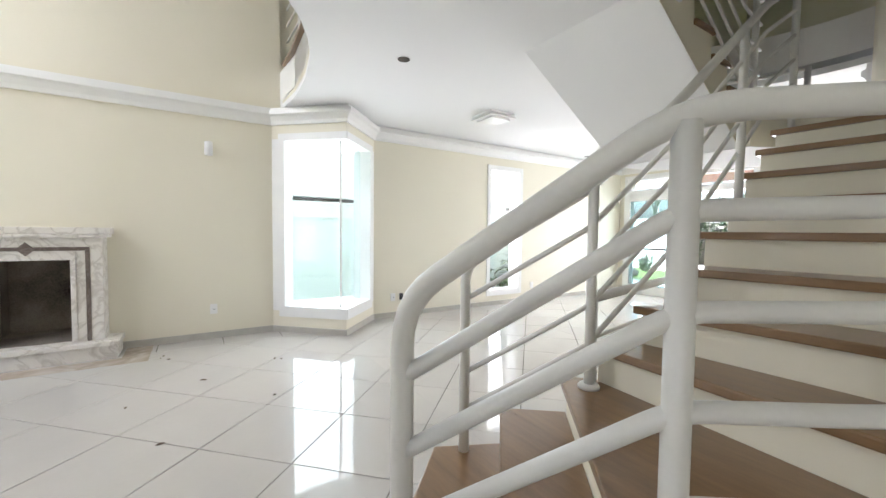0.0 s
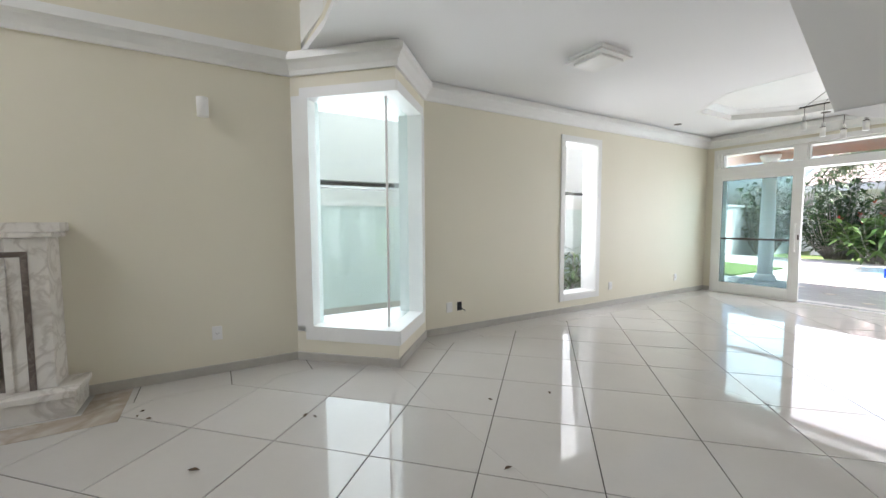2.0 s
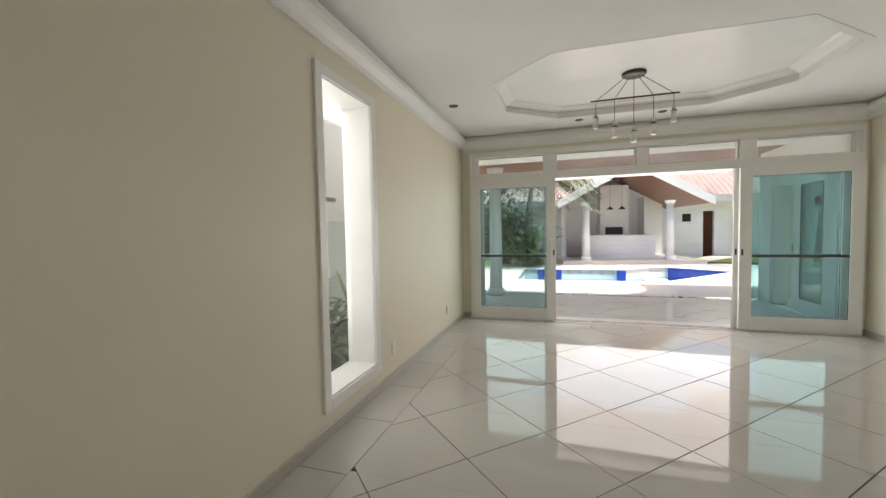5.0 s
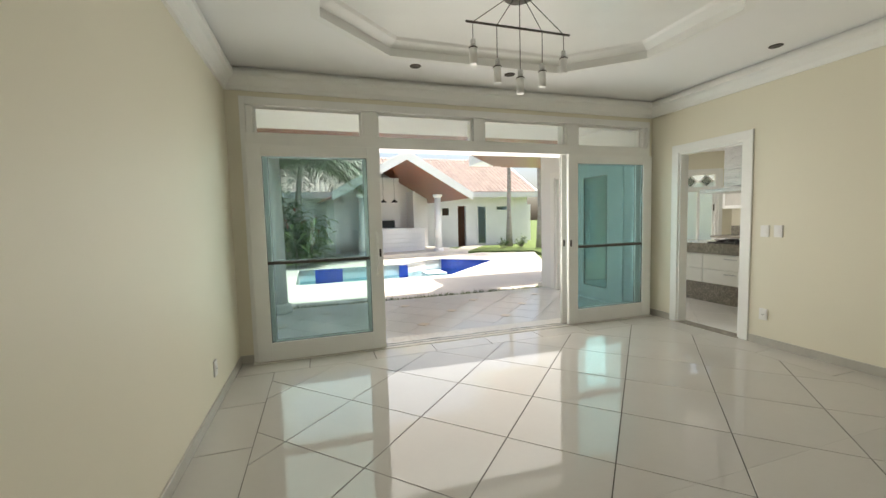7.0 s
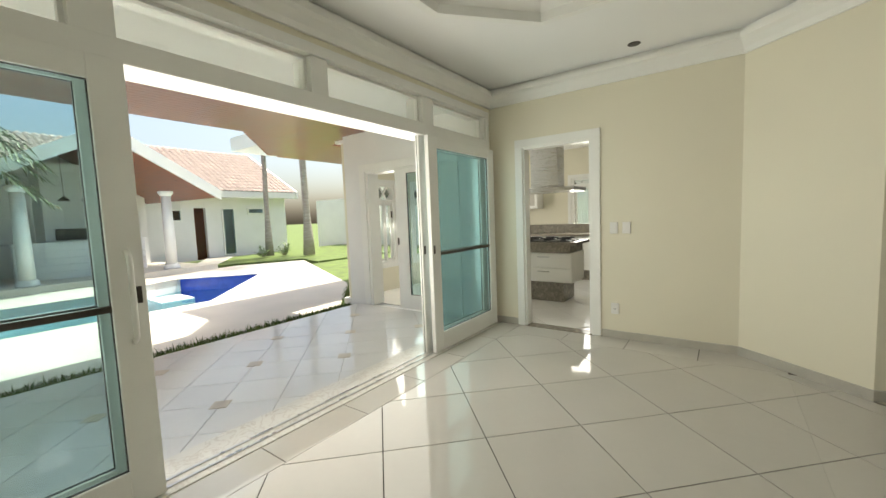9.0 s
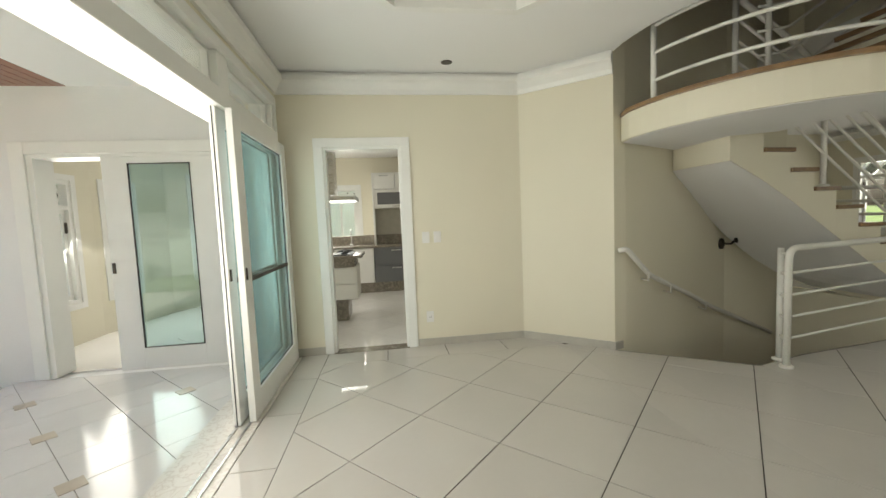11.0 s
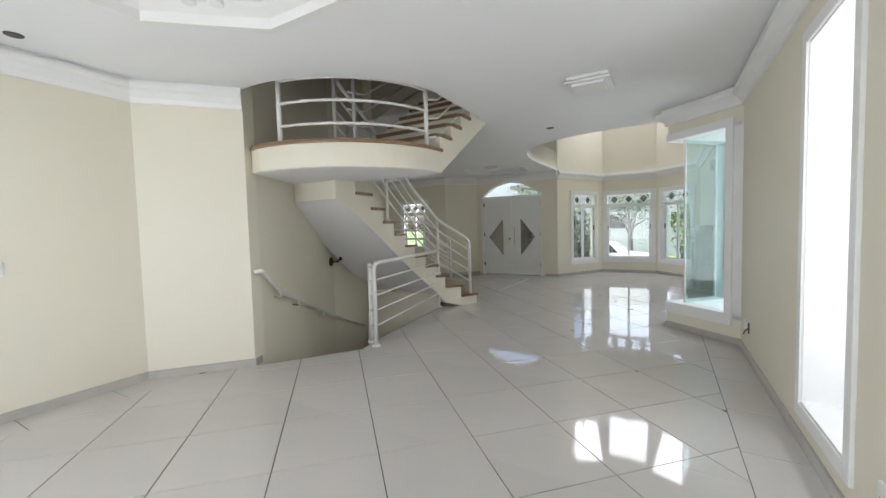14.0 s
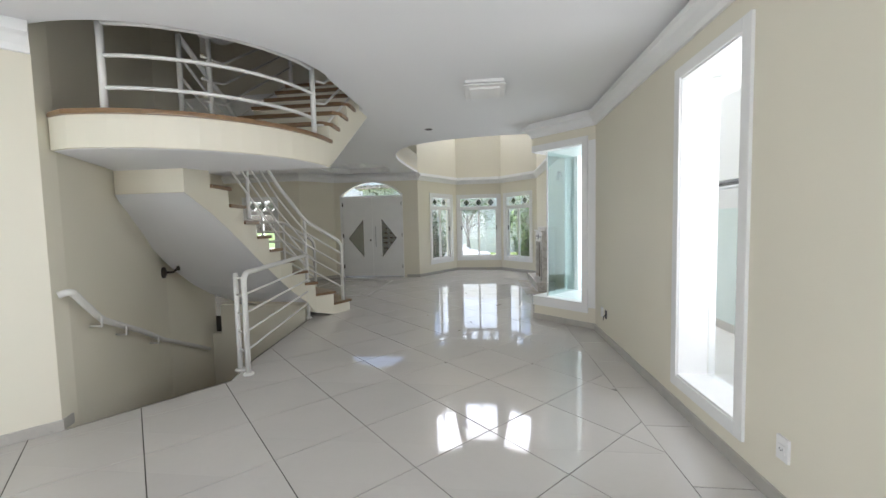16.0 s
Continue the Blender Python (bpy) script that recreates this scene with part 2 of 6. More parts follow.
# ---- plan ----
ZC, ZU = 2.80, 3.27          # ceiling, upper floor
RISE, UPRISE = 0.187, 0.171
ZL = 12 * RISE               # landing
E_PT, F_PT = (5.02, -2.45), (4.41, -3.15)
WELL = [F_PT, (4.46, -3.30), (5.05, -4.41), (5.62, -5.48), (5.80, -6.60)]
BAY = [(0.0, -7.285), (0.695, -6.555), (0.0, -5.92)]
FRONT = [(0.0, -11.60), (0.92, -12.66), (2.27, -12.66), (3.18, -11.125)]
VOID = [(0.0, -7.15), (0.65, -7.135), (1.3, -7.165), (1.8, -7.245), (2.1, -7.33), (2.4, -7.46), (2.65, -7.62), (2.85, -7.82), (3.0, -8.06), (3.11, -8.33), (3.19, -8.70), (3.235, -9.15), (3.23, -10.0), (3.17, -11.12)]
ARC = [(4.25 - 1.37 * math.cos(a), -4.45 + 1.25 * math.sin(a)) for a in [radians(6 * k) for k in range(0, 16)]]   # landing edge, from the flight to the wall


def facing(a, b):
    return math.degrees(math.atan2(b[1] - a[1], b[0] - a[0]))


# ---- walls ----
w = bmesh.new()
for y0, y1 in ((-3.075, 0.25), (-5.92, -3.75), (-9.135, -7.285), (-11.7, -9.755)):
    box(w, -0.25, 0, y0, y1, 0, ZC)
box(w, -0.25, 0, -9.755, -9.135, 0, 0.18)
box(w, -0.25, 0, -9.755, -9.135, 0.985, ZC)
box(w, -0.25, 0, -3.75, -3.075, 0, 0.25)
box(w, -0.25, 0, -3.75, -3.075, 2.39, ZC)
box(w, -0.25, 0, -11.7, -7.18, ZC, 5.7)
structure("wall_west", w, WALL, "cream painted plaster wall with a tall slot window", "wall")

w = bmesh.new()
prism(w, [BAY[0], BAY[1], BAY[2], (-0.25, -5.92), (-0.25, -7.285)], 2.43, ZC)
prism(w, [BAY[0], BAY[1], BAY[2], (-0.25, -5.92), (-0.25, -7.285)], 0.0, 0.27)
structure("wall_bay", w, WALL, "cream plaster plinth and header of the corner window", "wall")

w = bmesh.new()
box(w, -0.25, 0.12, 0, 0.25, 0, 2.55)
box(w, 4.96, 5.2, 0, 0.25, 0, 2.55)
box(w, -0.25, 5.2, 0, 0.25, 2.55, 3.3)
structure("wall_north", w, WALL, "cream plaster wall over the sliding pool doors", "wall")

w = bmesh.new()
box(w, 5.02, 5.13, -0.42, 0, 0, ZC)
box(w, 5.02, 5.13, -1.19, -0.42, 2.09, ZC)
box(w, 5.02, 5.13, -2.46, -1.19, 0, ZC)
structure("wall_east", w, WALL, "cream plaster wall with the kitchen doorway", "wall")
w = bmesh.new()
prism(w, [E_PT, F_PT, WELL[1], (5.2, -3.2), (5.2, -2.46)], 0.0, ZC)
structure("wall_diagonal", w, WALL, "cream plaster wall set across the corner", "wall")
for i, (a, b) in enumerate(zip(WELL, WELL[1:])):
    w = bmesh.new()
    beam(w, a, b, 0.18, -2.8, 0.0 if i == 0 else 5.7)
    structure("wall_stair", w, WALL, "cream plaster wall beside the stairwell", "wall")
w = bmesh.new()
beam(w, WELL[0], WELL[1], 0.18, ZC, 5.7)
structure("wall_stair", w, WALL, "cream plaster wall over the stairwell", "wall")

w = bmesh.new()
beam(w, (5.80, -6.62), (8.2, -6.62), 0.2, -2.8, 5.7)
box(w, 8.2, 8.4, -10.45, -6.42, 0, 5.7)
structure("wall_hall_side", w, WALL, "cream plaster wall closing the stair hall", "wall")
w = bmesh.new()
box(w, 6.14, 6.80, -10.6, -10.4, 0, 5.7)
box(w, 7.65, 8.4, -10.6, -10.4, 0, 5.7)
box(w, 6.80, 7.65, -10.6, -10.4, 0, 0.75)
box(w, 6.80, 7.65, -10.6, -10.4, 2.15, 5.7)
beam(w, (6.14, -10.4), (5.50, -11.12), 0.2, 0, 5.7, off=0.0)
structure("wall_hall_window", w, WALL, "cream plaster hall wall with a small lattice window", "wall")
w = bmesh.new()
DX0, DX1, DZ, DTOP = 3.60, 5.34, 2.22, 2.60
box(w, 3.18, DX0, -11.32, -11.12, 0, ZC)
box(w, DX1, 5.6, -11.32, -11.12, 0, ZC)
n = 16
arch = [(DX0 + (DX1 - DX0) * i / n, DZ + (DTOP - DZ) * math.sin(math.pi * i / n) ** 0.8) for i in range(n + 1)]
for (xa, za), (xb, zb) in zip(arch, arch[1:]):
    q = box(w, xa, xb, -11.32, -11.12, min(za, zb), ZC)
    for v in q:
        if v.co.z < ZC - 0.001:
            v.co.z = za if abs(v.co.x - xa) < 1e-4 else zb
box(w, 3.18, 6.3, -11.32, -11.12, ZC, 5.7)
structure("wall_entry", w, WALL, "cream plaster wall round the arched entrance door", "wall")


def pierced(bm, a, b, thick, z0, z1, holes):
    """A wall along a-b with openings (from, to, sill, head) in metres along it."""
    L = (Vector(b) - Vector(a)).length
    u = (Vector(b) - Vector(a)) / L
    at = lambda s: (a[0] + u.x * s, a[1] + u.y * s)
    cuts = sorted({0.0, L, *[h[0] for h in holes], *[h[1] for h in holes]})
    for s0, s1 in zip(cuts, cuts[1:]):
        gaps = sorted((h[2], h[3]) for h in holes if h[0] <= s0 + 1e-6 and h[1] >= s1 - 1e-6)
        z = z0
        for g0, g1 in gaps:
            beam(bm, at(s0), at(s1), thick, z, g0)
            z = g1
        beam(bm, at(s0), at(s1), thick, z, z1)


SILL, HEAD = 0.36, 2.22
UP0, UP1 = 4.15, 5.35
FACETS = []
w = bmesh.new()
for i, (a, b) in enumerate(zip(FRONT, FRONT[1:])):
    L = (Vector(b) - Vector(a)).length
    half = 0.60 if i == 1 else (0.50 if i == 0 else 0.48)
    mid = L / 2 if i == 1 else (L * 0.52 if i == 0 else L * 0.42)
    FACETS.append((a, b, mid - half, mid + half))
    pierced(w, b, a, 0.2, 0, 5.7, [(L - mid - half, L - mid + half, SILL, HEAD), (L - mid - half, L - mid + half, UP0, UP1)])
structure("wall_front", w, WALL, "cream plaster bay wall with three tall windows", "wall")

# upper hall, seen through the openings
w = bmesh.new()
for a, b in zip(VOID, VOID[1:]):
    beam(w, a, b, 0.12, ZC + 0.05, ZU)
structure("void_edge", w, WALL, "cream plaster edge of the gallery over the living room", "wall")
w = bmesh.new()
box(w, -0.25, 5.4, -0.3, -0.1, ZU, 5.7)
box(w, 5.2, 5.4, -3.4, -0.3, ZU, 5.7)
box(w, -0.25, -0.05, -7.2, -0.3, ZU, 5.7)
# next two walls are added to keep the void's light off the upper stairs
box(w, 2.25, 2.40, -7.0, -0.3, ZU, 5.7)
box(w, 2.40, 5.8, -7.0, -6.85, ZU, 5.7)
structure("wall_upper_with_blockers", w, WALL, "cream plaster upper walls, two of them added to block light", "wall")


def filled(outer, holes, z0, z1):
    """A slab of any outline with holes."""
    bm = bmesh.new()
    loops = []
    for loop in [outer] + holes:
        vs = [bm.verts.new((p[0], p[1], z0)) for p in loop]
        loops += [bm.edges.new((vs[i], vs[(i + 1) % len(vs)])) for i in range(len(vs))]
    bmesh.ops.triangle_fill(bm, use_beauty=True, use_dissolve=False, edges=loops)
    faces = list(bm.faces)
    ext = bmesh.ops.extrude_face_region(bm, geom=faces)
    bmesh.ops.translate(bm, verts=[g for g in ext["geom"] if isinstance(g, bmesh.types.BMVert)], vec=(0, 0, z1 - z0))
    bmesh.ops.recalc_face_normals(bm, faces=list(bm.faces))
    return bm


OCT = [(0.85, -1.15), (1.45, -0.62), (3.15, -0.62), (3.77, -1.15), (3.77, -2.02), (3.15, -2.55), (1.45, -2.55), (0.85, -2.02)]
HOCT = [(3.75, -9.7), (4.1, -9.35), (4.95, -9.35), (5.3, -9.7), (5.3, -10.5), (4.95, -10.85), (4.1, -10.85), (3.75, -10.5)]
STAIR_HOLE = [(5.75, -6.2), (3.97, -6.2), (3.97, -5.42), (2.83, -5.42)] + [(2.85, -4.45)] + [(4.25 - 1.42 * math.cos(a), -4.45 + 1.31 * math.sin(a)) for a in [radians(6 * k) for k in range(1, 16)]]
outer = [(-0.25, 0.0)] + [(-0.25, -7.2)] + VOID[1:] + [(6.1, -11.12), (8.3, -10.4), (8.3, -6.62), (5.80, -6.6)] + STAIR_HOLE + [F_PT, E_PT, (5.02, 0.0)]
structure("ceiling", filled(outer, [OCT, HOCT], ZC, ZC + 0.06), CEIL, "white plaster ceiling with an octagonal recess", "ceiling")
structure("ceiling_recess", filled([(2.31 + (x - 2.31) * 1.08, -1.585 + (y + 1.585) * 1.08) for x, y in OCT], [], 2.93, 2.97), CEIL, "white recessed ceiling panel", "ceiling")
structure("ceiling_hall_recess", filled([(4.525 + (x - 4.525) * 1.08, -10.1 + (y + 10.1) * 1.08) for x, y in HOCT], [], 2.93, 2.97), CEIL, "white recessed hall ceiling panel", "ceiling")
w = bmesh.new()
sweep(w, [(0.004, 2.93), (0.004, 2.797), (-0.06, 2.797), (-0.06, 2.93)], list(reversed(OCT)), True)
sweep(w, [(0.0, 2.865), (0.09, 2.90), (0.12, 2.93), (0.0, 2.93)], list(reversed(OCT)), True)
sweep(w, [(0.004, 2.93), (0.004, 2.797), (-0.06, 2.797), (-0.06, 2.93)], list(reversed(HOCT)), True)
structure("trim_recess", w, WHITE, "white moulding round the ceiling recess", "trim")
up_outer = [(-0.25, -0.2), (-0.25, -7.2)] + VOID[1:] + [(8.3, -11.12), (8.3, -6.62), (5.80, -6.6)] + [(5.75, -6.02), (2.83, -6.02), (2.85, -4.45)] + STAIR_HOLE[5:] + [F_PT, E_PT, (5.2, -0.2)]
structure("floor_upper", filled(up_outer, [], ZC + 0.12, ZU), WHITE, "upper floor slab", "floor")
structure("ceiling_upper", boxes((-0.5, 8.6, -13.0, 0.2, 5.7, 5.85)), CEIL, "white upper ceiling", "ceiling")

# mouldings
CROWN = [(0.0, 2.60), (0.025, 2.60), (0.035, 2.64), (0.075, 2.69), (0.105, 2.71), (0.105, 2.755), (0.055, 2.76), (0.055, 2.80), (0.0, 2.80)]
w = bmesh.new()
sweep(w, CROWN, [FRONT[0], BAY[0], BAY[1], BAY[2], (0.0, 0.0), (5.02, 0.0), E_PT, F_PT][::-1])
sweep(w, CROWN, [FRONT[0], FRONT[1], FRONT[2], FRONT[3]])
sweep(w, CROWN, [(3.18, -11.12), (5.5, -11.12), (6.14, -10.4), (8.2, -10.4)])
structure("trim_cornice", w, WHITE, "white plaster cornice", "trim")
w = bmesh.new()
SKIRT = [(0.0, 0.0), (0.014, 0.0), (0.014, 0.07), (0.010, 0.075), (0.0, 0.075)]
sweep(w, SKIRT, [FRONT[0], BAY[0], BAY[1], BAY[2], (0.0, 0.0), (0.12, 0.0)][::-1])
sweep(w, SKIRT, [(4.96, 0.0), (5.02, 0.0), (5.02, -0.33)][::-1])
sweep(w, SKIRT, [(5.02, -1.29), E_PT, F_PT, (4.45, -3.25)][::-1])
sweep(w, SKIRT, FRONT + [(3.18, -11.12), (3.52, -11.12)])
sweep(w, SKIRT, [(5.42, -11.12), (5.5, -11.12), (6.14, -10.4), (8.2, -10.4)])
structure("baseboard", w, BASE, "grey stone skirting", "skirting")


# ---- ground floor base and well ----
floor_outer = [(-0.2, 0.2), (-0.2, -7.4), (-0.2, -13.0), (3.4, -13.0), (3.4, -11.4), (8.4, -11.4), (8.4, -6.62), (4.14, -6.62), (3.90, -4.62), (3.77, -4.07), F_PT, (5.3, -3.1), (5.3, 0.2)]
structure("floor", filled(floor_outer, [], -0.25, -0.004), GROUT, "polished pale porcelain tile floor laid diagonally with dark joints", "floor")
w = bmesh.new()
for i in range(9):
    d = Vector((0.60, -0.80))
    o = Vector((4.10, -3.60)) + d * (0.27 * i)
    s = Vector((0.80, 0.60))
    prism(w, [o - s * 0.75, o + s * 0.9, o + s * 0.9 + d * 0.29, o - s * 0.75 + d * 0.29], -2.4, -0.18 * (i + 1))
structure("stair_basement", w, WOOD, "dark wooden steps going down to the basement", "stairs")
w = bmesh.new()
beam(w, (3.90, -4.62), (4.14, -6.6), 0.1, -2.8, -0.26)
beam(w, (3.77, -4.07), (3.90, -4.62), 0.1, -2.8, -0.26)
beam(w, (4.16, -6.6), (5.8, -6.6), 0.1, -2.8, -0.26)
box(w, 4.2, 5.6, -6.58, -6.47, -2.8, 0.2)
structure("wall_basement", w, WALL, "cream plaster wall under the floor edge", "wall")

# ---- staircase ----
stairs = tagged(new("staircase"), "cream staircase with varnished wooden treads and a curved landing", "stairs", kind="structure")
# noses of the lower flight: outer end and wall end
LEFT = [(3.69, -7.06), (3.84, -6.75), (4.03, -6.515), (4.14, -6.42), (4.24, -6.22), (4.28, -5.98), (4.29, -5.72), (4.29, -5.45), (4.26, -5.15), (4.23, -4.85), (4.20, -4.52), (4.18, -4.15)]
RIGHT = [(4.47, -7.82), (4.85, -7.61), (5.08, -7.44), (5.42, -6.54), (5.52, -6.16), (5.55, -5.86), (5.54, -5.60), (5.50, -5.34), (5.40, -5.06), (5.28, -4.78), (5.12, -4.48), (4.90, -4.15)]
tread_bm = []


def underside(k):
    """Height of the sloping soffit at the k-th nose."""
    return max(0.0, RISE * k - 0.30)


for k in range(11):
    a, b, c, d = LEFT[k], RIGHT[k], RIGHT[k + 1], LEFT[k + 1]
    z = RISE * (k + 1)
    body = bmesh.new()
    lo = [body.verts.new((*p, underside(j))) for p, j in ((a, k), (b, k), (c, k + 1), (d, k + 1))]
    hi = [body.verts.new((*p, z - 0.04)) for p in (a, b, c, d)]
    fs = [body.faces.new(lo), body.faces.new(hi)] + [body.faces.new((lo[i], lo[(i + 1) % 4], hi[(i + 1) % 4], hi[i])) for i in range(4) if i != 2 or k == 10]
    bmesh.ops.recalc_face_normals(body, faces=list(body.faces))
    part("step", body, WALL, stairs, "cream plaster riser and stringer")
    t = bmesh.new()
    n1 = (Vector(a) - Vector(d)).normalized() * 0.035
    n2 = (Vector(b) - Vector(c)).normalized() * 0.035
    e = (Vector(a) - Vector(b)).normalized() * 0.025
    prism(t, [Vector(a) + n1 + e, Vector(b) + n2, Vector(c), Vector(d) + e], z - 0.04, z, 0.008)
    tread_bm.append(t)
slab = bmesh.new()
for k in range(3, 11):
    qs = [(*p, underside(j) - 0.006) for p, j in ((LEFT[k], k), (RIGHT[k], k), (RIGHT[k + 1], k + 1), (LEFT[k + 1], k + 1))]
    slab.faces.new([slab.verts.new(v) for v in qs])
    slab.faces.new([slab.verts.new((v[0], v[1], v[2] + 0.004)) for v in reversed(qs)])
part("soffit", slab, CEIL, stairs, "smooth white sloping soffit")
for t in tread_bm:
    part("tread", t, WOOD, stairs, "varnished brown wooden tread")

# landing
deck = [(2.88, -4.45)] + ARC[1:] + [(4.43, -3.24), (4.61, -3.60), (4.90, -4.14), (4.18, -4.14), (4.02, -4.45)]
part("landing", made(lambda bm: prism(bm, deck, ZL - 0.26, ZL - 0.035)), WALL, stairs, "curved cream plaster landing")
lip = [(2.85, -4.47)] + [(4.25 - 1.40 * math.cos(a), -4.45 + 1.28 * math.sin(a)) for a in [radians(6 * k) for k in range(1, 16)]] + [(4.43, -3.23), (4.61, -3.60), (4.91, -4.17), (4.16, -4.17), (4.02, -4.47)]
part("landing_soffit", made(lambda bm: prism(bm, [(x * 0.99 + 0.04, y - 0.02) for x, y in deck], ZL - 0.266, ZL - 0.262)), CEIL, stairs)
part("landing_floor", made(lambda bm: prism(bm, lip, ZL - 0.035, ZL, 0.008)), WOOD, stairs, "varnished brown wooden floor edge")
# upper flight
prof = [(-4.45, ZL - 0.26)]
for k in range(6):
    y, z = -4.45 - 0.26 * k, ZL + UPRISE * (k + 1)
    prof += [(y, z - 0.04), (y - 0.26, z - 0.04)]
    t = bmesh.new()
    prism(t, [(2.86, y - 0.258), (2.86, y - 0.06), (2.93, y + 0.03), (3.97, y + 0.03), (3.97, y - 0.258)], z - 0.04, z, 0.008)
    part("tread", t, WOOD, stairs, "varnished brown wooden tread")
prof.append((-4.45 - 0.26 * 6, ZU - 0.30))
body = bmesh.new()
near = [body.verts.new((2.88, y, z)) for y, z in prof]
far = [body.verts.new((3.95, y, z)) for y, z in prof]
body.faces.new(near)
body.faces.new(far)
for i in range(len(prof)):
    j = (i + 1) % len(prof)
    body.faces.new((near[i], near[j], far[j], far[i]))
bmesh.ops.recalc_face_normals(body, faces=list(body.faces))
part("upper_body", body, WALL, stairs, "cream plaster risers and stringer of the upper flight")
slab = bmesh.new()
qs = [(2.882, -4.45, ZL - 0.266), (3.948, -4.45, ZL - 0.266), (3.948, -6.01, ZU - 0.306), (2.882, -6.01, ZU - 0.306)]
slab.faces.new([slab.verts.new(v) for v in qs])
slab.faces.new([slab.verts.new((v[0], v[1], v[2] + 0.004)) for v in reversed(qs)])
part("upper_soffit", slab, CEIL, stairs, "smooth white sloping soffit")


# ---- railings ----
def railing(name, label, top, posts, bars, gap, post_r=0.024, bar_r=0.011, top_r=0.026, feet=True):
    """A pipe railing: the top pipe's line, posts (x, y, foot, head) and bars that run below the top."""
    rail = thing(name, label, "railing")
    part("top_pipe", tubes((bent(top, 0.10), top_r)), RAIL, rail)
    for x, y, z0, z1 in posts:
        part("post", tubes(([(x, y, z0), (x, y, z1)], post_r)), RAIL, rail)
        if feet:
            part("foot", made(lambda bm: lathe(bm, [(0.0, 0), (0.05, 0), (0.05, 0.012), (0.043, 0.02), (0.026, 0.022), (0.0, 0.022)], (x, y, z0), 20)), RAIL, rail)
    for line in bars:
        part("bar", tubes((bent(line, 0.05), bar_r)), RAIL, rail)
    return rail


def lower(pts, dz):
    return [(x, y, z - dz) for x, y, z in pts]


LTOP = [(3.77, -6.97, 1.145), (4.16, -6.54, 1.505), (4.28, -5.98, 2.0), (4.23, -4.85, 2.84), (4.19, -4.20, 3.20)]
railing("stair_railing", "cream painted tubular steel railing on the open side of the stairs",
        [(3.77, -6.97, 0.19)] + LTOP, [(4.17, -6.53, 0.561, 1.52), (4.26, -5.25, 1.496, 2.55), (4.19, -4.20, 2.05, 3.20)],
        [lower(LTOP, 0.185 * k) for k in range(1, 5)], 0.17, bar_r=0.013)
RTOP = [(4.576, -7.718, 1.145), (5.00, -7.41, 1.504), (5.19, -7.17, 1.512), (5.42, -6.85, 1.53)]
railing("stair_railing", "cream painted thick tubular steel railing at the foot of the stairs",
        [(4.576, -7.718, 0.19)] + RTOP, [(5.0, -7.41, 0.374, 1.48), (5.42, -6.85, 0.56, 1.53)],
        [lower(RTOP, 0.17 * k) for k in range(1, 6)], 0.16, bar_r=0.019)
G1, G1B, G2 = (3.68, -4.21), (3.83, -4.31), (4.13, -6.46)
railing("guard_railing", "cream painted tubular steel guard round the basement stairwell",
        [(*G1, 0.0), (*G1, 0.98), (3.90, -5.33, 0.98), (*G2, 0.98)], [(*G1, 0, 0.9), (*G1B, 0, 0.97), (*G2, 0, 0.98)],
        [[(*G1, z), (*G2, z)] for z in (0.24, 0.42, 0.60, 0.78)] + [[(*G1, z), (*G1B, z)] for z in (0.22, 0.40, 0.58, 0.76, 0.93)], 0.18)


def arc_line(z, a0=8, a1=84, grow=-0.06):
    return [(4.25 - (1.37 + grow) * math.cos(radians(a)), -4.45 + (1.25 + grow) * math.sin(radians(a)), z) for a in range(a0, a1, 4)]


lp = [arc_line(ZL)[0], arc_line(ZL)[-1]]
land = railing("landing_railing", "cream painted curved steel railing on the stair landing", arc_line(ZL + 0.60),
               [(lp[0][0], lp[0][1], ZL, ZL + 0.62), (lp[1][0], lp[1][1], ZL, ZL + 0.62)], [arc_line(ZL + h) for h in (0.16, 0.38)], 0.2, bar_r=0.014, top_r=0.018, feet=False)
UT = [(2.93, -4.30, ZL + 0.9), (2.93, -4.5, ZL + 0.95), (2.93, -6.0, ZU + 0.95)]
railing("upper_flight_railing", "cream painted steel railing along the upper flight", UT, [(2.93, -5.4, ZL + 0.6, ZL + 1.5)], [lower(UT, 0.2 * k) for k in range(1, 5)], 0.2)
IT = [(3.97, -4.2, ZL + 0.95), (3.97, -4.5, ZL + 1.0), (3.97, -6.0, ZU + 0.95)]
railing("inner_flight_railing", "cream painted steel railing between the two flights", IT, [(3.97, -4.3, ZL, ZL + 0.95), (3.97, -5.9, ZU - 0.1, ZU + 0.95)], [lower(IT, 0.2 * k) for k in range(1, 5)], 0.2)
gal = [(x, y - 0.0, ZU) for x, y in VOID[:-1]]
gal = [(x, y + 0.06, z) for x, y, z in gal]
railing("gallery_railing", "cream painted steel railing on the gallery edge", [(x, y, z + 1.0) for x, y, z in gal], [(*gal[1][:2], ZU, ZU + 1), (*gal[6][:2], ZU, ZU + 1), (*gal[-1][:2], ZU, ZU + 1)],
        [[(x, y, z + h) for x, y, z in gal] for h in (0.2, 0.4, 0.6, 0.8)], 0.2)
w = bmesh.new()
sweep(w, [(-0.05, ZU), (-0.05, ZU + 0.035), (0.16, ZU + 0.035), (0.16, ZU)], [(0.24, -7.15)] + VOID[1:9])
structure("trim_gallery", w, WOOD, "varnished wooden edge board of the gallery", "trim")

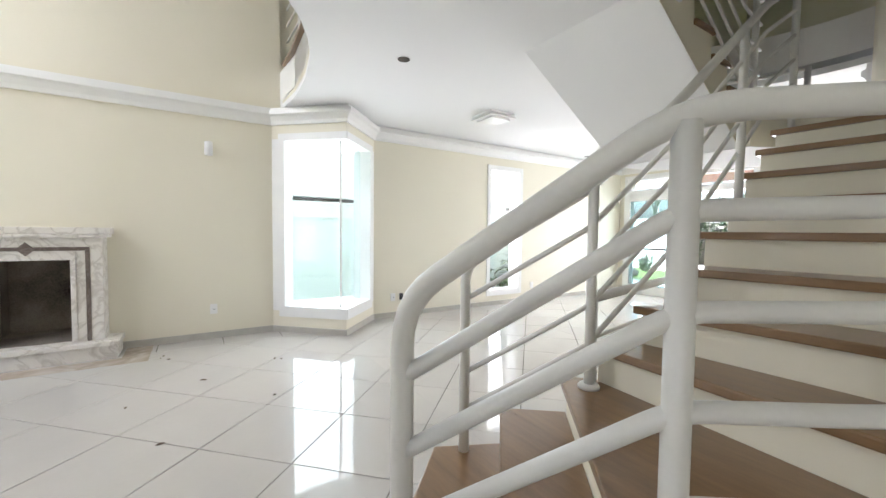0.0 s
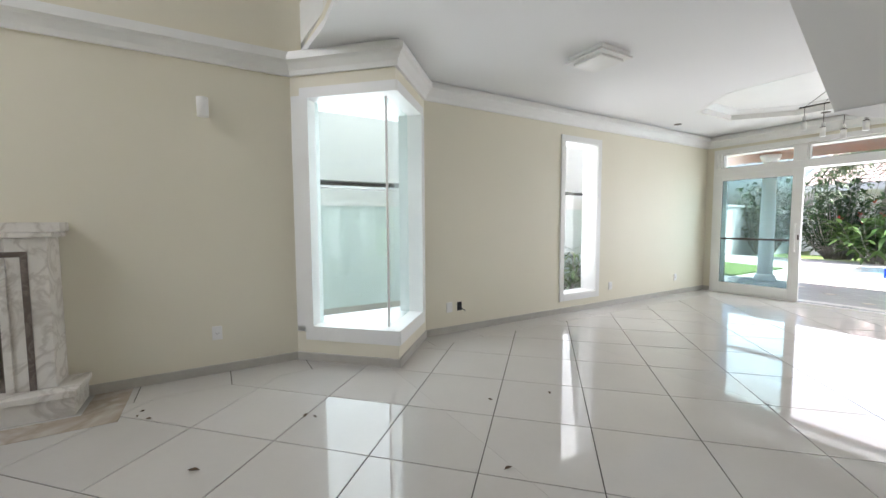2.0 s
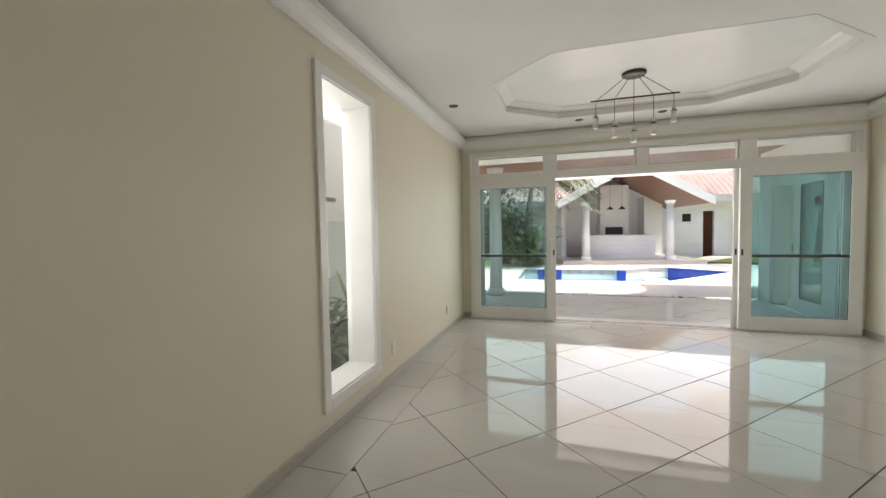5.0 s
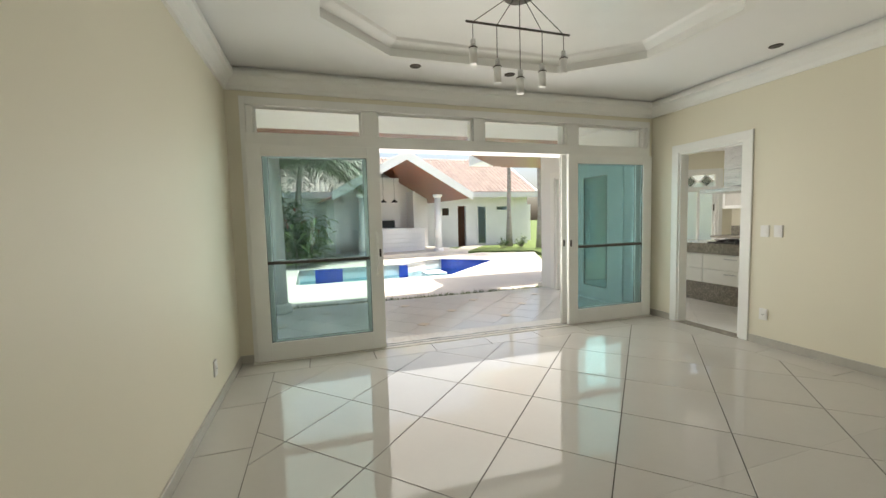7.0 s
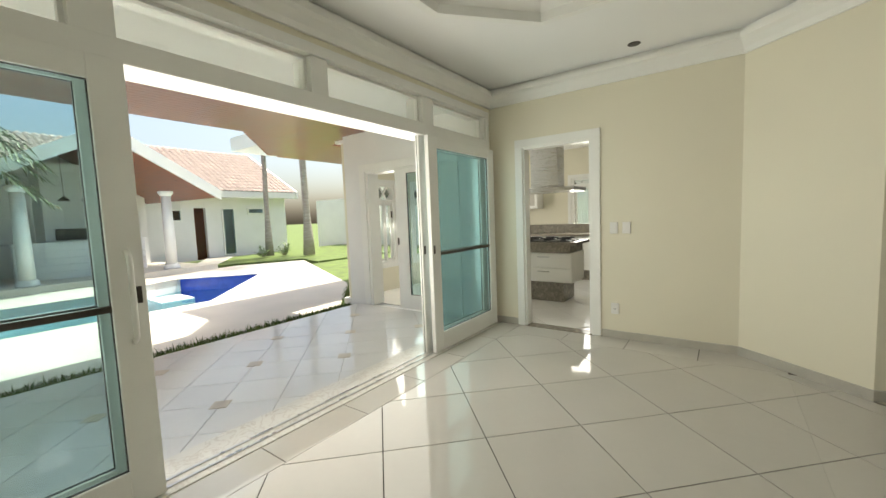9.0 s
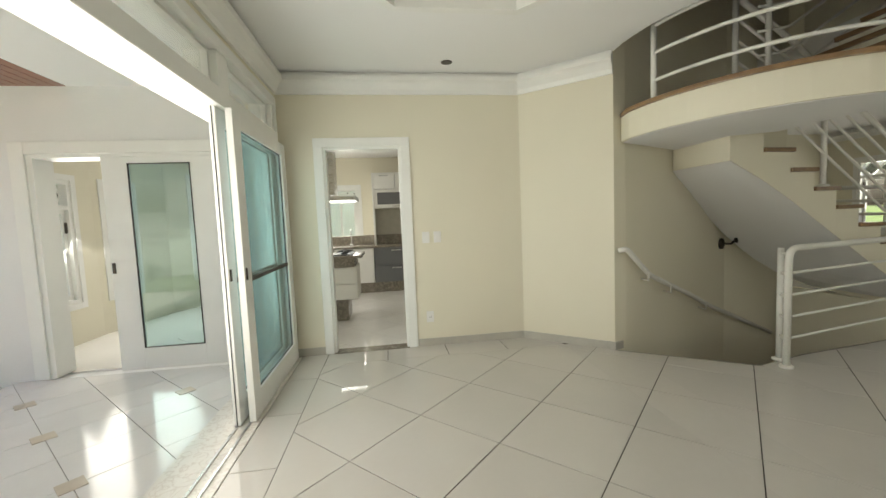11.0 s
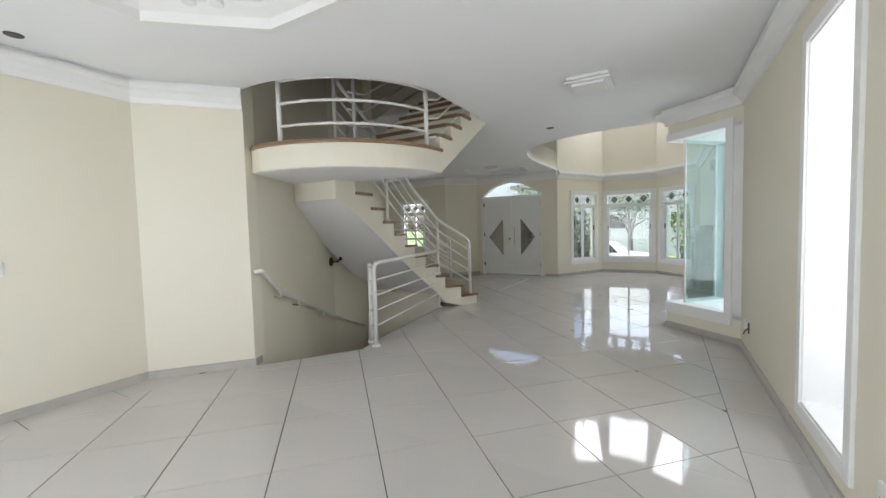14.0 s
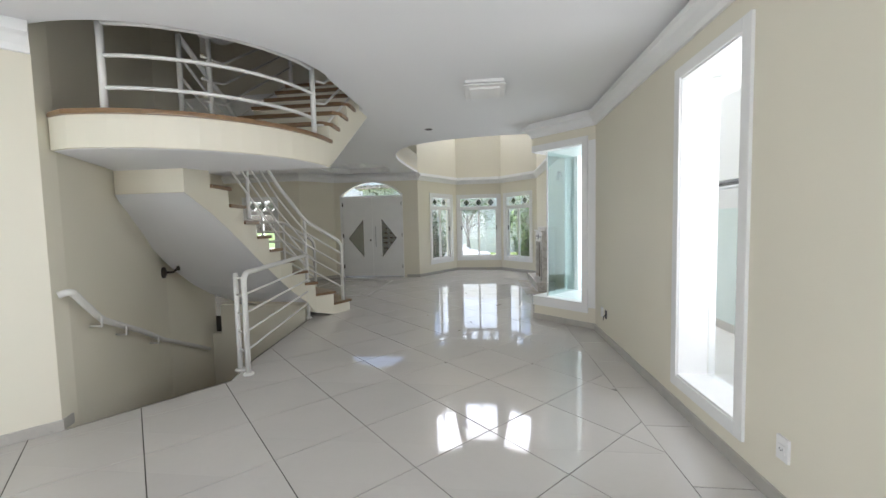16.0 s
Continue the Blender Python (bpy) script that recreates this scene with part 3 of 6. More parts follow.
hr = thing("handrail", "cream painted steel handrail on the basement stair wall", "handrail")
hp = [(4.42, -3.20, 0.96), (4.37, -3.25, 0.98), (4.43, -3.37, 0.88), (4.55, -3.62, 0.68), (4.95, -4.40, 0.36), (5.32, -5.04, 0.08), (5.52, -5.42, -0.06), (5.70, -6.30, -0.45)]
part("pipe", tubes((bent(hp, 0.05), 0.026)), RAIL, hr)
for x, y, z in ((4.54, -3.56, 0.70), (4.76, -3.98, 0.51), (5.18, -4.77, 0.18)):
    part("bracket", tubes(([(x - 0.05, y, z + 0.02), (x - 0.05, y, z - 0.06), (x + 0.06, y, z - 0.06)], 0.009)), RAIL, hr)
ws = thing("wall_lamp", "dark bronze wall lamp on the stairwell wall", "lamp")
part("plate", made(lambda bm: lathe(bm, [(0, 0), (0.075, 0), (0.07, 0.03), (0.03, 0.045), (0, 0.05)])), DARKMETAL, ws)
part("arm", tubes(([(0, 0, 0.03), (0, 0, 0.12), (0, 0.05, 0.17)], 0.014)), DARKMETAL, ws)
part("socket", made(lambda bm: lathe(bm, [(0, 0), (0.03, 0), (0.035, 0.03), (0, 0.03)], (0, 0.05, 0.16))), DARKMETAL, ws)
put(ws, pose(5.56, -5.36, 0.86, 90, 0, -61 + 0))


# ---- pool doors ----
frame_doors = tagged(new("window_pool_doors"), "white painted timber frame with four fixed transom lights over sliding doors", "door frame", kind="structure")
part("jamb", boxes((0.12, 0.17, -0.02, 0.22, 0, 2.55), bevel=0.004), WHITE, frame_doors)
part("jamb", boxes((4.93, 4.97, -0.02, 0.22, 0, 2.55), bevel=0.004), WHITE, frame_doors)
part("head", boxes((0.17, 4.93, -0.02, 0.22, 2.475, 2.55), bevel=0.004), WHITE, frame_doors)
part("transom_bar", boxes((0.17, 4.93, -0.03, 0.22, 2.10, 2.215), bevel=0.006), WHITE, frame_doors)
XS = [(0.17, 0.23), (1.25, 1.41), (2.49, 2.63), (3.715, 3.885), (4.88, 4.93)]
for a, b in XS:
    part("mullion", boxes((a, b, 0.0, 0.2, 2.215, 2.475), bevel=0.004), WHITE, frame_doors)
for (_, a), (b, _) in zip(XS, XS[1:]):
    pane = part("pane", boxes((a, b, 0.09, 0.098, 2.215, 2.475)), GLASS, frame_doors)
    pane.visible_shadow = False
    part("bead", boxes((a, b, 0.05, 0.09, 2.215, 2.235), (a, b, 0.05, 0.09, 2.455, 2.475), (a, a + 0.02, 0.05, 0.09, 2.235, 2.455), (b - 0.02, b, 0.05, 0.09, 2.235, 2.455)), WHITE, frame_doors)
structure("threshold", boxes((0.12, 4.96, -0.10, 0.26, -0.02, 0.006)), PALE, "pale marble door sill with a sliding track", "sill")
structure("door_track", boxes((0.17, 4.93, -0.045, -0.03, 0.006, 0.014), (0.17, 4.93, 0.025, 0.04, 0.006, 0.014)), METAL, "metal sliding track in the sill", "track")


def sliding_door(name, x0, x1, y, handle_x, label, right=False, pane_mat=GREENGLASS):
    d = thing(name, label, "door", "sliding pool doors")
    st = 0.135
    z1 = 2.10
    for a, b in ((x0, x0 + st), (x1 - st, x1)):
        part("stile", boxes((a, b, y - 0.022, y + 0.022, 0.012, z1), bevel=0.005), WHITE, d)
    part("rail", boxes((x0 + st, x1 - st, y - 0.021, y + 0.021, 0.012, 0.19), bevel=0.004), WHITE, d)
    part("rail", boxes((x0 + st, x1 - st, y - 0.021, y + 0.021, 1.99, z1), bevel=0.004), WHITE, d)
    p = part("pane", boxes((x0 + st, x1 - st, y - 0.004, y + 0.004, 0.19, 1.99)), pane_mat, d, "green tinted glass")
    p.visible_shadow = False
    part("gasket", boxes((x0 + st, x1 - st, y - 0.007, y + 0.007, 0.19, 0.194), (x0 + st, x1 - st, y - 0.007, y + 0.007, 1.986, 1.99), (x0 + st, x0 + st + 0.004, y - 0.007, y + 0.007, 0.196, 1.984), (x1 - st - 0.004, x1 - st, y - 0.007, y + 0.007, 0.196, 1.984)), BLACK, d)
    part("glazing_bar", boxes((x0 + st, x1 - st, y - 0.014, y + 0.014, 0.955, 0.985)), DARKMETAL, d, "dark horizontal bar")
    if not right:
        part("handle", tubes((bent([(handle_x, y - 0.025, 0.80), (handle_x, y - 0.06, 0.83), (handle_x, y - 0.06, 1.20), (handle_x, y - 0.025, 1.23)], 0.02), 0.012)), WHITE, d)
    part("lock", boxes((x0 + 0.02 if right else x1 - 0.04, x0 + 0.04 if right else x1 - 0.02, y - 0.03, y - 0.02, 0.98, 1.06), bevel=0.003), DARKMETAL, d)
    return d


sliding_door("sliding_door", 0.16, 1.41, -0.055, 1.345, "white timber sliding door with green tinted glass, slid open")
sliding_door("sliding_door", 3.68, 4.95, -0.055, 3.74, "white timber sliding door with green tinted glass, slid open", True)
d2 = sliding_door("sliding_door", 3.64, 4.91, 0.03, 3.70, "white timber sliding door stacked behind another, slid open", True, TEALGLASS)
part("seal", boxes((3.637, 3.64, 0.027, 0.033, 0.012, 2.10)), BLACK, d2, "black rubber edge seal")
sliding_door("sliding_door", 0.20, 1.38, 0.03, 1.31, "white timber sliding door stacked behind another, slid open", False, GLASS)


# ---- kitchen doorway casing ----
def casing(name, label, a, b, z1, wdt=0.09):
    """White door casing on a wall at x; a, b: the opening's ends in y."""
    c = tagged(new(name), label, "door frame", kind="structure")
    x = 5.02
    part("architrave", boxes((x - 0.018, x, b, b + wdt, 0, z1), bevel=0.004), WHITE, c)
    part("architrave", boxes((x - 0.018, x, a - wdt, a, 0, z1), bevel=0.004), WHITE, c)
    part("architrave", boxes((x - 0.018, x, a - wdt, b + wdt, z1, z1 + wdt), bevel=0.004), WHITE, c)
    part("lining", boxes((x, x + 0.12, b - 0.025, b, 0, z1 - 0.0), (x, x + 0.12, a, a + 0.025, 0, z1), (x, x + 0.12, a + 0.025, b - 0.025, z1 - 0.025, z1)), WHITE, c)
    return c


casing("door_kitchen_frame", "white painted door casing of the kitchen doorway", -1.19, -0.42, 2.09)
structure("threshold_kitchen", boxes((4.99, 5.14, -1.19, -0.42, -0.02, 0.005)), GRANITE, "grey granite threshold", "sill")

# ---- slot window ----
sw = tagged(new("window_slot"), "tall narrow fixed window in a deep white reveal", "window", kind="structure")
part("architrave", boxes((0, 0.02, -3.825, -3.75, 0.17, 2.465), (0, 0.02, -3.075, -3.0, 0.17, 2.465), (0, 0.02, -3.75, -3.075, 2.39, 2.465), (0, 0.02, -3.75, -3.075, 0.17, 0.25), bevel=0.004), WHITE, sw)
part("reveal", boxes((-0.25, 0.004, -3.755, -3.745, 0.25, 2.39), (-0.25, 0.004, -3.08, -3.07, 0.25, 2.39), (-0.25, 0.004, -3.745, -3.08, 2.38, 2.39), (-0.25, 0.01, -3.745, -3.08, 0.25, 0.265)), WHITE, sw)
p = part("pane", boxes((-0.206, -0.198, -3.745, -3.08, 0.265, 2.38)), GLASS, sw)
p.visible_shadow = False

# ---- corner window ----
cw = tagged(new("window_corner"), "white framed corner window of two glass panes meeting at a thin post", "window", kind="structure")
S0, S1 = Vector(BAY[0]), Vector(BAY[1])
u1 = (S1 - S0).normalized()
S2 = Vector(BAY[2])
u2 = (S2 - S1).normalized()
L1, L2 = (S1 - S0).length, (S2 - S1).length
g = lambda o, u, s: (o.x + u.x * s, o.y + u.y * s)
part("jamb", made(lambda bm: beam(bm, g(S0, u1, 0.0), g(S0, u1, 0.16), 0.20, 0.27, 2.43, off=0.0)), WHITE, cw)
part("jamb", made(lambda bm: beam(bm, g(S1, u2, L2 - 0.16), g(S1, u2, L2), 0.24, 0.27, 2.43)), WHITE, cw)
w = bmesh.new()
for z0, z1 in ((0.20, 0.33), (2.40, 2.49)):
    beam(w, g(S0, u1, 0.10), g(S0, u1, L1 + 0.008), 0.02, z0, z1, off=-0.02)
    beam(w, g(S1, u2, -0.008), g(S1, u2, L2 - 0.10), 0.02, z0, z1, off=-0.02)
beam(w, g(S0, u1, 0.10), g(S0, u1, 0.18), 0.02, 0.33, 2.40, off=-0.02)
beam(w, g(S1, u2, L2 - 0.18), g(S1, u2, L2 - 0.10), 0.02, 0.33, 2.40, off=-0.02)
part("architrave", w, WHITE, cw)
part("sill", made(lambda bm: prism(bm, [g(S0, u1, 0.0), BAY[1], BAY[2], (-0.25, -5.93), (-0.25, -7.275)], 0.27, 0.325)), WHITE, cw)
part("soffit", made(lambda bm: prism(bm, [g(S0, u1, 0.0), BAY[1], BAY[2], (-0.25, -5.93), (-0.25, -7.275)], 2.405, 2.43)), WHITE, cw)
GC = Vector((0.50, -6.565))
GA, GB = GC - u1 * 0.72, GC + u2 * 0.72
for a, b in ((GA, GC), (GC, GB)):
    p = part("pane", made(lambda bm: beam(bm, tuple(a), tuple(b), 0.008, 0.325, 2.405)), BAYGLASS, cw)
    p.visible_shadow = False
part("corner_post", tubes(([(GC.x, GC.y, 0.325), (GC.x, GC.y, 2.405)], 0.012), sides=8), WHITE, cw)


# ---- more materials ----
LEAF = material("green_leaf", (0.10, 0.175, 0.045), 0.45, vary=0.45, scale=1.5, fine=12, bump=0.02)
DARKLEAF = material("dark_green_leaf", (0.05, 0.095, 0.032), 0.5, vary=0.5, scale=1.2, fine=10, bump=0.02)
PALMLEAF = material("grey_green_frond", (0.11, 0.155, 0.075), 0.5, vary=0.35, scale=2, fine=10, bump=0.02)
RED = material("red_flower", (0.45, 0.05, 0.035), 0.45, vary=0.3)
BARK = material("pale_palm_bark", (0.36, 0.33, 0.29), 0.85, vary=0.35, scale=4, fine=20, bump=0.12, stretch=(1, 1, 6))
GRASS = material("lawn", (0.10, 0.15, 0.035), 0.9, vary=0.5, scale=3, fine=70, bump=0.15)
SOIL = material("black_soil", (0.03, 0.025, 0.02), 0.95, vary=0.5, scale=8, bump=0.2)
DECK = material("pale_stone_paving", (0.62, 0.59, 0.53), 0.6, vary=0.10, scale=1.5, fine=60, bump=0.04)
PATIO = material("white_patio_tile", (0.80, 0.79, 0.77), 0.12, vary=0.05, scale=2, fine=40, bump=0.006, island=0.03)
PALESTONE = material("beige_stone_inset", (0.52, 0.45, 0.35), 0.3, vary=0.12, scale=9, bump=0.01)
CLAY = material("weathered_roof_tile", (0.40, 0.33, 0.30), 0.8, vary=0.22, scale=2.5, fine=40, bump=0.08, island=0.12)
REDWOOD = material("varnished_red_wood", (0.24, 0.075, 0.032), 0.3, vary=0.25, scale=2, fine=25, bump=0.02, coat=0.3, stretch=(8, 1, 8))
BLUE = material("blue_pool_mosaic", (0.03, 0.07, 0.42), 0.15, vary=0.25, scale=6, fine=40, bump=0.01)
AQUA = material("pale_aqua_paint", (0.66, 0.76, 0.74), 0.5, vary=0.04, scale=1.2, bump=0.02)
CARPAINT = material("white_car_paint", (0.72, 0.74, 0.76), 0.15, vary=0.02, coat=0.6)
DARKGLASS = material("dark_car_glass", (0.03, 0.035, 0.04), 0.05, vary=0.1)
ASPHALT = material("asphalt", (0.06, 0.06, 0.058), 0.9, vary=0.25, scale=2, fine=150, bump=0.1)
GREYLAM = material("grey_laminate", (0.16, 0.165, 0.175), 0.3, vary=0.05)
DIRT = material("dry_leaf_brown", (0.10, 0.065, 0.035), 0.8, vary=0.4)
FROST = material("frosted_lamp_glass", (0.82, 0.81, 0.78), 0.35, vary=0.03)
water_m = glass("pool_water", (0.70, 0.90, 0.95), 0.01)


# ---- fireplace ----
fp = thing("fireplace", "white veined marble fireplace with brown stone inlay and a sooty firebox", "fireplace")
part("hearth", boxes((0.0, 0.36, -10.5, -8.88, 0.0, 0.13), bevel=0.006), MARBLE, fp, "white marble hearth")
part("hearth_slab", boxes((0.0, 0.38, -10.52, -8.86, 0.131, 0.18), bevel=0.008), MARBLE, fp)
for y0, y1 in ((-10.03, -9.89), (-9.19, -8.99)):
    part("pilaster", boxes((0.0, 0.25, y0, y1, 0.181, 1.20), bevel=0.004), MARBLE, fp)
part("frieze", boxes((0.0, 0.249, -9.89, -9.19, 1.02, 1.20), bevel=0.003), MARBLE, fp)
part("mantel_shelf", boxes((0.0, 0.28, -10.07, -8.95, 1.201, 1.235), bevel=0.008), MARBLE, fp)
part("mantel_top", boxes((0.0, 0.20, -10.0, -8.93, 1.236, 1.30), bevel=0.006), MARBLE, fp)
part("inlay", boxes((0.25, 0.255, -9.975, -9.94, 0.181, 1.11), (0.25, 0.255, -9.12, -9.085, 0.181, 1.11), (0.25, 0.255, -9.94, -9.57, 1.075, 1.11), (0.25, 0.255, -9.49, -9.12, 1.075, 1.11)), DARKSTONE, fp, "brown stone inlay band")
part("diamond", made(lambda bm: prism(bm, [(-0.065, 0), (0, -0.065), (0.065, 0), (0, 0.065)], 0, 0.012)), DARKSTONE, fp).matrix_basis = pose(0.25, -9.53, 1.092, 0, 90, 0)
part("inner_trim", boxes((0.2, 0.262, -9.89, -9.85, 0.181, 1.02), (0.2, 0.262, -9.23, -9.19, 0.181, 1.02), (0.2, 0.262, -9.85, -9.23, 0.985, 1.02), bevel=0.003), MARBLE, fp)
for nm, dims in (("firebox_back", (-0.50, -0.46, -9.85, -9.23, 0.186, 1.0)), ("firebox_side", (-0.46, 0.2, -9.88, -9.85, 0.15, 1.1)), ("firebox_side", (-0.46, 0.2, -9.23, -9.20, 0.15, 1.1)), ("firebox_top", (-0.50, 0.0, -9.85, -9.23, 1.0, 1.1)), ("firebox_floor", (-0.50, 0.2, -9.85, -9.23, 0.15, 0.185))):
    part(nm, boxes(dims), SOOT, fp, "sooty firebrick lining")


put(fp, pose(0, 0.095, 0))


structure("hearth_apron", boxes((0.39, 0.62, -10.4, -8.52, -0.003, 0.0015), (0.016, 0.386, -8.75, -8.52, -0.003, 0.0015)), APRON, "stained brown veined marble apron in the floor before the hearth", "floor")


# ---- lamps and small fittings ----
def wall_spot():
    o = thing("wall_lamp", "white cylindrical up and down wall lamp", "lamp")
    part("plate", boxes((0, 0.012, -0.04, 0.04, -0.05, 0.05), bevel=0.004), WHITE, o)
    part("arm", boxes((0.01, 0.05, -0.012, 0.012, -0.012, 0.012)), WHITE, o)
    part("shade", made(lambda bm: lathe(bm, [(0.036, -0.075), (0.042, -0.075), (0.042, 0.075), (0.036, 0.075), (0.034, 0.06), (0.034, -0.06)], (0.085, 0, 0))), WHITE, o)
    return put(o, pose(0, -7.97, 2.22))


wall_spot()


def ceiling_lamp(x, y, z, rot=0.0):
    o = thing("ceiling_lamp", "square white glass ceiling lamp", "lamp", "ceiling lamps")
    part("base", boxes((-0.19, 0.19, -0.19, 0.19, -0.03, 0.0), bevel=0.006), WHITE, o)
    part("diffuser", boxes((-0.205, 0.205, -0.205, 0.205, -0.062, -0.045), bevel=0.006), FROST, o, "white glass plate")
    part("lens", boxes((-0.15, 0.15, -0.15, 0.15, -0.085, -0.062), bevel=0.012), FROST, o)
    part("rim", boxes((-0.16, 0.16, -0.16, 0.16, -0.045, -0.03)), METAL, o)
    return put(o, pose(x, y, z, 0, 0, rot))


ceiling_lamp(1.38, -4.85, ZC)
ceiling_lamp(4.53, -10.1, 2.93)


def downlight(x, y, z=ZC):
    o = thing("downlight", "small recessed round ceiling spotlight", "lamp", "recessed downlights")
    part("ring", made(lambda bm: lathe(bm, [(0.045, -0.006), (0.052, -0.004), (0.055, 0.0), (0.03, 0.0), (0.032, -0.002)], sides=20)), DARKMETAL, o)
    part("bulb", made(lambda bm: lathe(bm, [(0.0, -0.003), (0.03, -0.003), (0.03, -0.001), (0.0, -0.001)], sides=16)), BLACK, o)
    return put(o, pose(x, y, z))


for x, y in ((0.31, -1.58), (1.72, -0.45), (2.70, -0.47), (4.70, -1.65), (2.20, -6.54)):
    downlight(x, y)

ch = thing("chandelier", "dark metal bar pendant lamp with five small glass shades", "chandelier")
part("canopy", made(lambda bm: lathe(bm, [(0.0, -0.04), (0.10, -0.04), (0.115, -0.03), (0.115, 0.0), (0.0, 0.0)])), DARKMETAL, ch)
part("bar", tubes(([(-0.41, 0, -0.25), (0.41, 0, -0.25)], 0.008)), DARKMETAL, ch)
for i, x in enumerate((-0.36, -0.18, 0.0, 0.18, 0.36)):
    drop = (-0.39, -0.50, -0.56, -0.50, -0.39)[i]
    part("cable", tubes(([(x * 0.2, 0, -0.04), (x, 0, -0.25), (x, 0, drop)], 0.003), sides=6), DARKMETAL, ch)
    cup = part("socket", made(lambda bm: lathe(bm, [(0.0, -0.03), (0.018, -0.03), (0.018, 0.02), (0.006, 0.03), (0.0, 0.03)], (x, 0, drop), 14)), METAL, ch)
    part("collar", made(lambda bm: lathe(bm, [(0.0, -0.034), (0.03, -0.034), (0.03, -0.028), (0.0, -0.028)], (x, 0, drop), 14)), DARKMETAL, ch)
    part("shade", made(lambda bm: lathe(bm, [(0.024, -0.14), (0.027, -0.14), (0.027, -0.034), (0.024, -0.034)], (x, 0, drop), 16)), FROST, ch, "frosted glass tube")
put(ch, pose(2.20, -1.58, 2.93))


def plate(name, label, x, y, z, rz, kind):
    o = thing(name, label, kind, "wall plates")
    part("cover", boxes((-0.004, 0.012, -0.038, 0.038, -0.058, 0.058), bevel=0.004), PLASTIC, o)
    if kind == "socket":
        part("insert", boxes((0.012, 0.016, -0.022, 0.022, -0.022, 0.022), bevel=0.003), PLASTIC, o)
        part("hole", boxes((0.016, 0.0165, -0.012, -0.007, -0.003, 0.003), (0.016, 0.0165, 0.007, 0.012, -0.003, 0.003), (0.016, 0.0165, -0.003, 0.003, -0.009, -0.004)), BLACK, o)
    else:
        part("key", boxes((0.012, 0.017, -0.02, 0.02, -0.03, 0.03), bevel=0.002), PLASTIC, o)
    return put(o, pose(x, y, z, 0, 0, rz))


for y, z in ((-5.61, 0.30), (-2.72, 0.30), (-0.95, 0.30), (-7.94, 0.35)):
    plate("wall_socket", "white plastic wall socket on the cream wall", 0, y, z, 0, "socket")
plate("wall_socket", "white plastic wall socket beside the kitchen door", 5.02, -1.42, 0.31, 180, "socket")
for y in (-1.41, -1.53):
    plate("light_switch", "white plastic light switch beside the kitchen door", 5.02, y, 1.15, 180, "switch")
hole = thing("junction_box", "open black junction box with a loose cable", "socket")
part("box", boxes((0.0, 0.004, -0.03, 0.03, -0.05, 0.05)), BLACK, hole)
part("cable", tubes(([(0.004, 0, 0), (0.03, 0.01, -0.02), (0.05, 0.05, -0.05)], 0.005), sides=6), BLACK, hole)
put(hole, pose(0, -5.47, 0.30))
for x, y, s in ((1.17, -7.45, 1.1), (1.22, -7.40, 0.8), (1.47, -8.07, 1.2), (1.62, -6.25, 0.8), (1.76, -5.80, 0.9), (2.3, -6.65, 1.0), (1.80, -8.55, 0.8), (2.51, -8.30, 1.1), (0.68, -8.35, 0.7), (0.60, -8.42, 0.6), (0.89, -9.70, 0.9), (1.00, -9.57, 0.8), (0.94, -9.62, 0.6), (0.53, -8.40, 0.6), (2.1, -7.6, 0.6)):
    bm = bmesh.new()
    vs = [bm.verts.new((math.cos(a) * 0.018 * s * (1 + 0.5 * math.cos(2 * a)), math.sin(a) * 0.012 * s, 0.003 + 0.006 * abs(math.sin(a)))) for a in [k * math.pi / 4 for k in range(8)]]
    top = bm.verts.new((0, 0, 0.004))
    low = bm.verts.new((0, 0, 0.0005))
    for i in range(8):
        bm.faces.new((vs[i], vs[(i + 1) % 8], top))
        bm.faces.new((vs[(i + 1) % 8], vs[i], low))
    o = part("dry_leaf", bm, DIRT)
    tagged(o, "small dry brown leaf fragment on the tile floor", "leaf", "leaf fragments on the floor")
    put(o, pose(x, y, 0.0, 0, 0, x * 900))


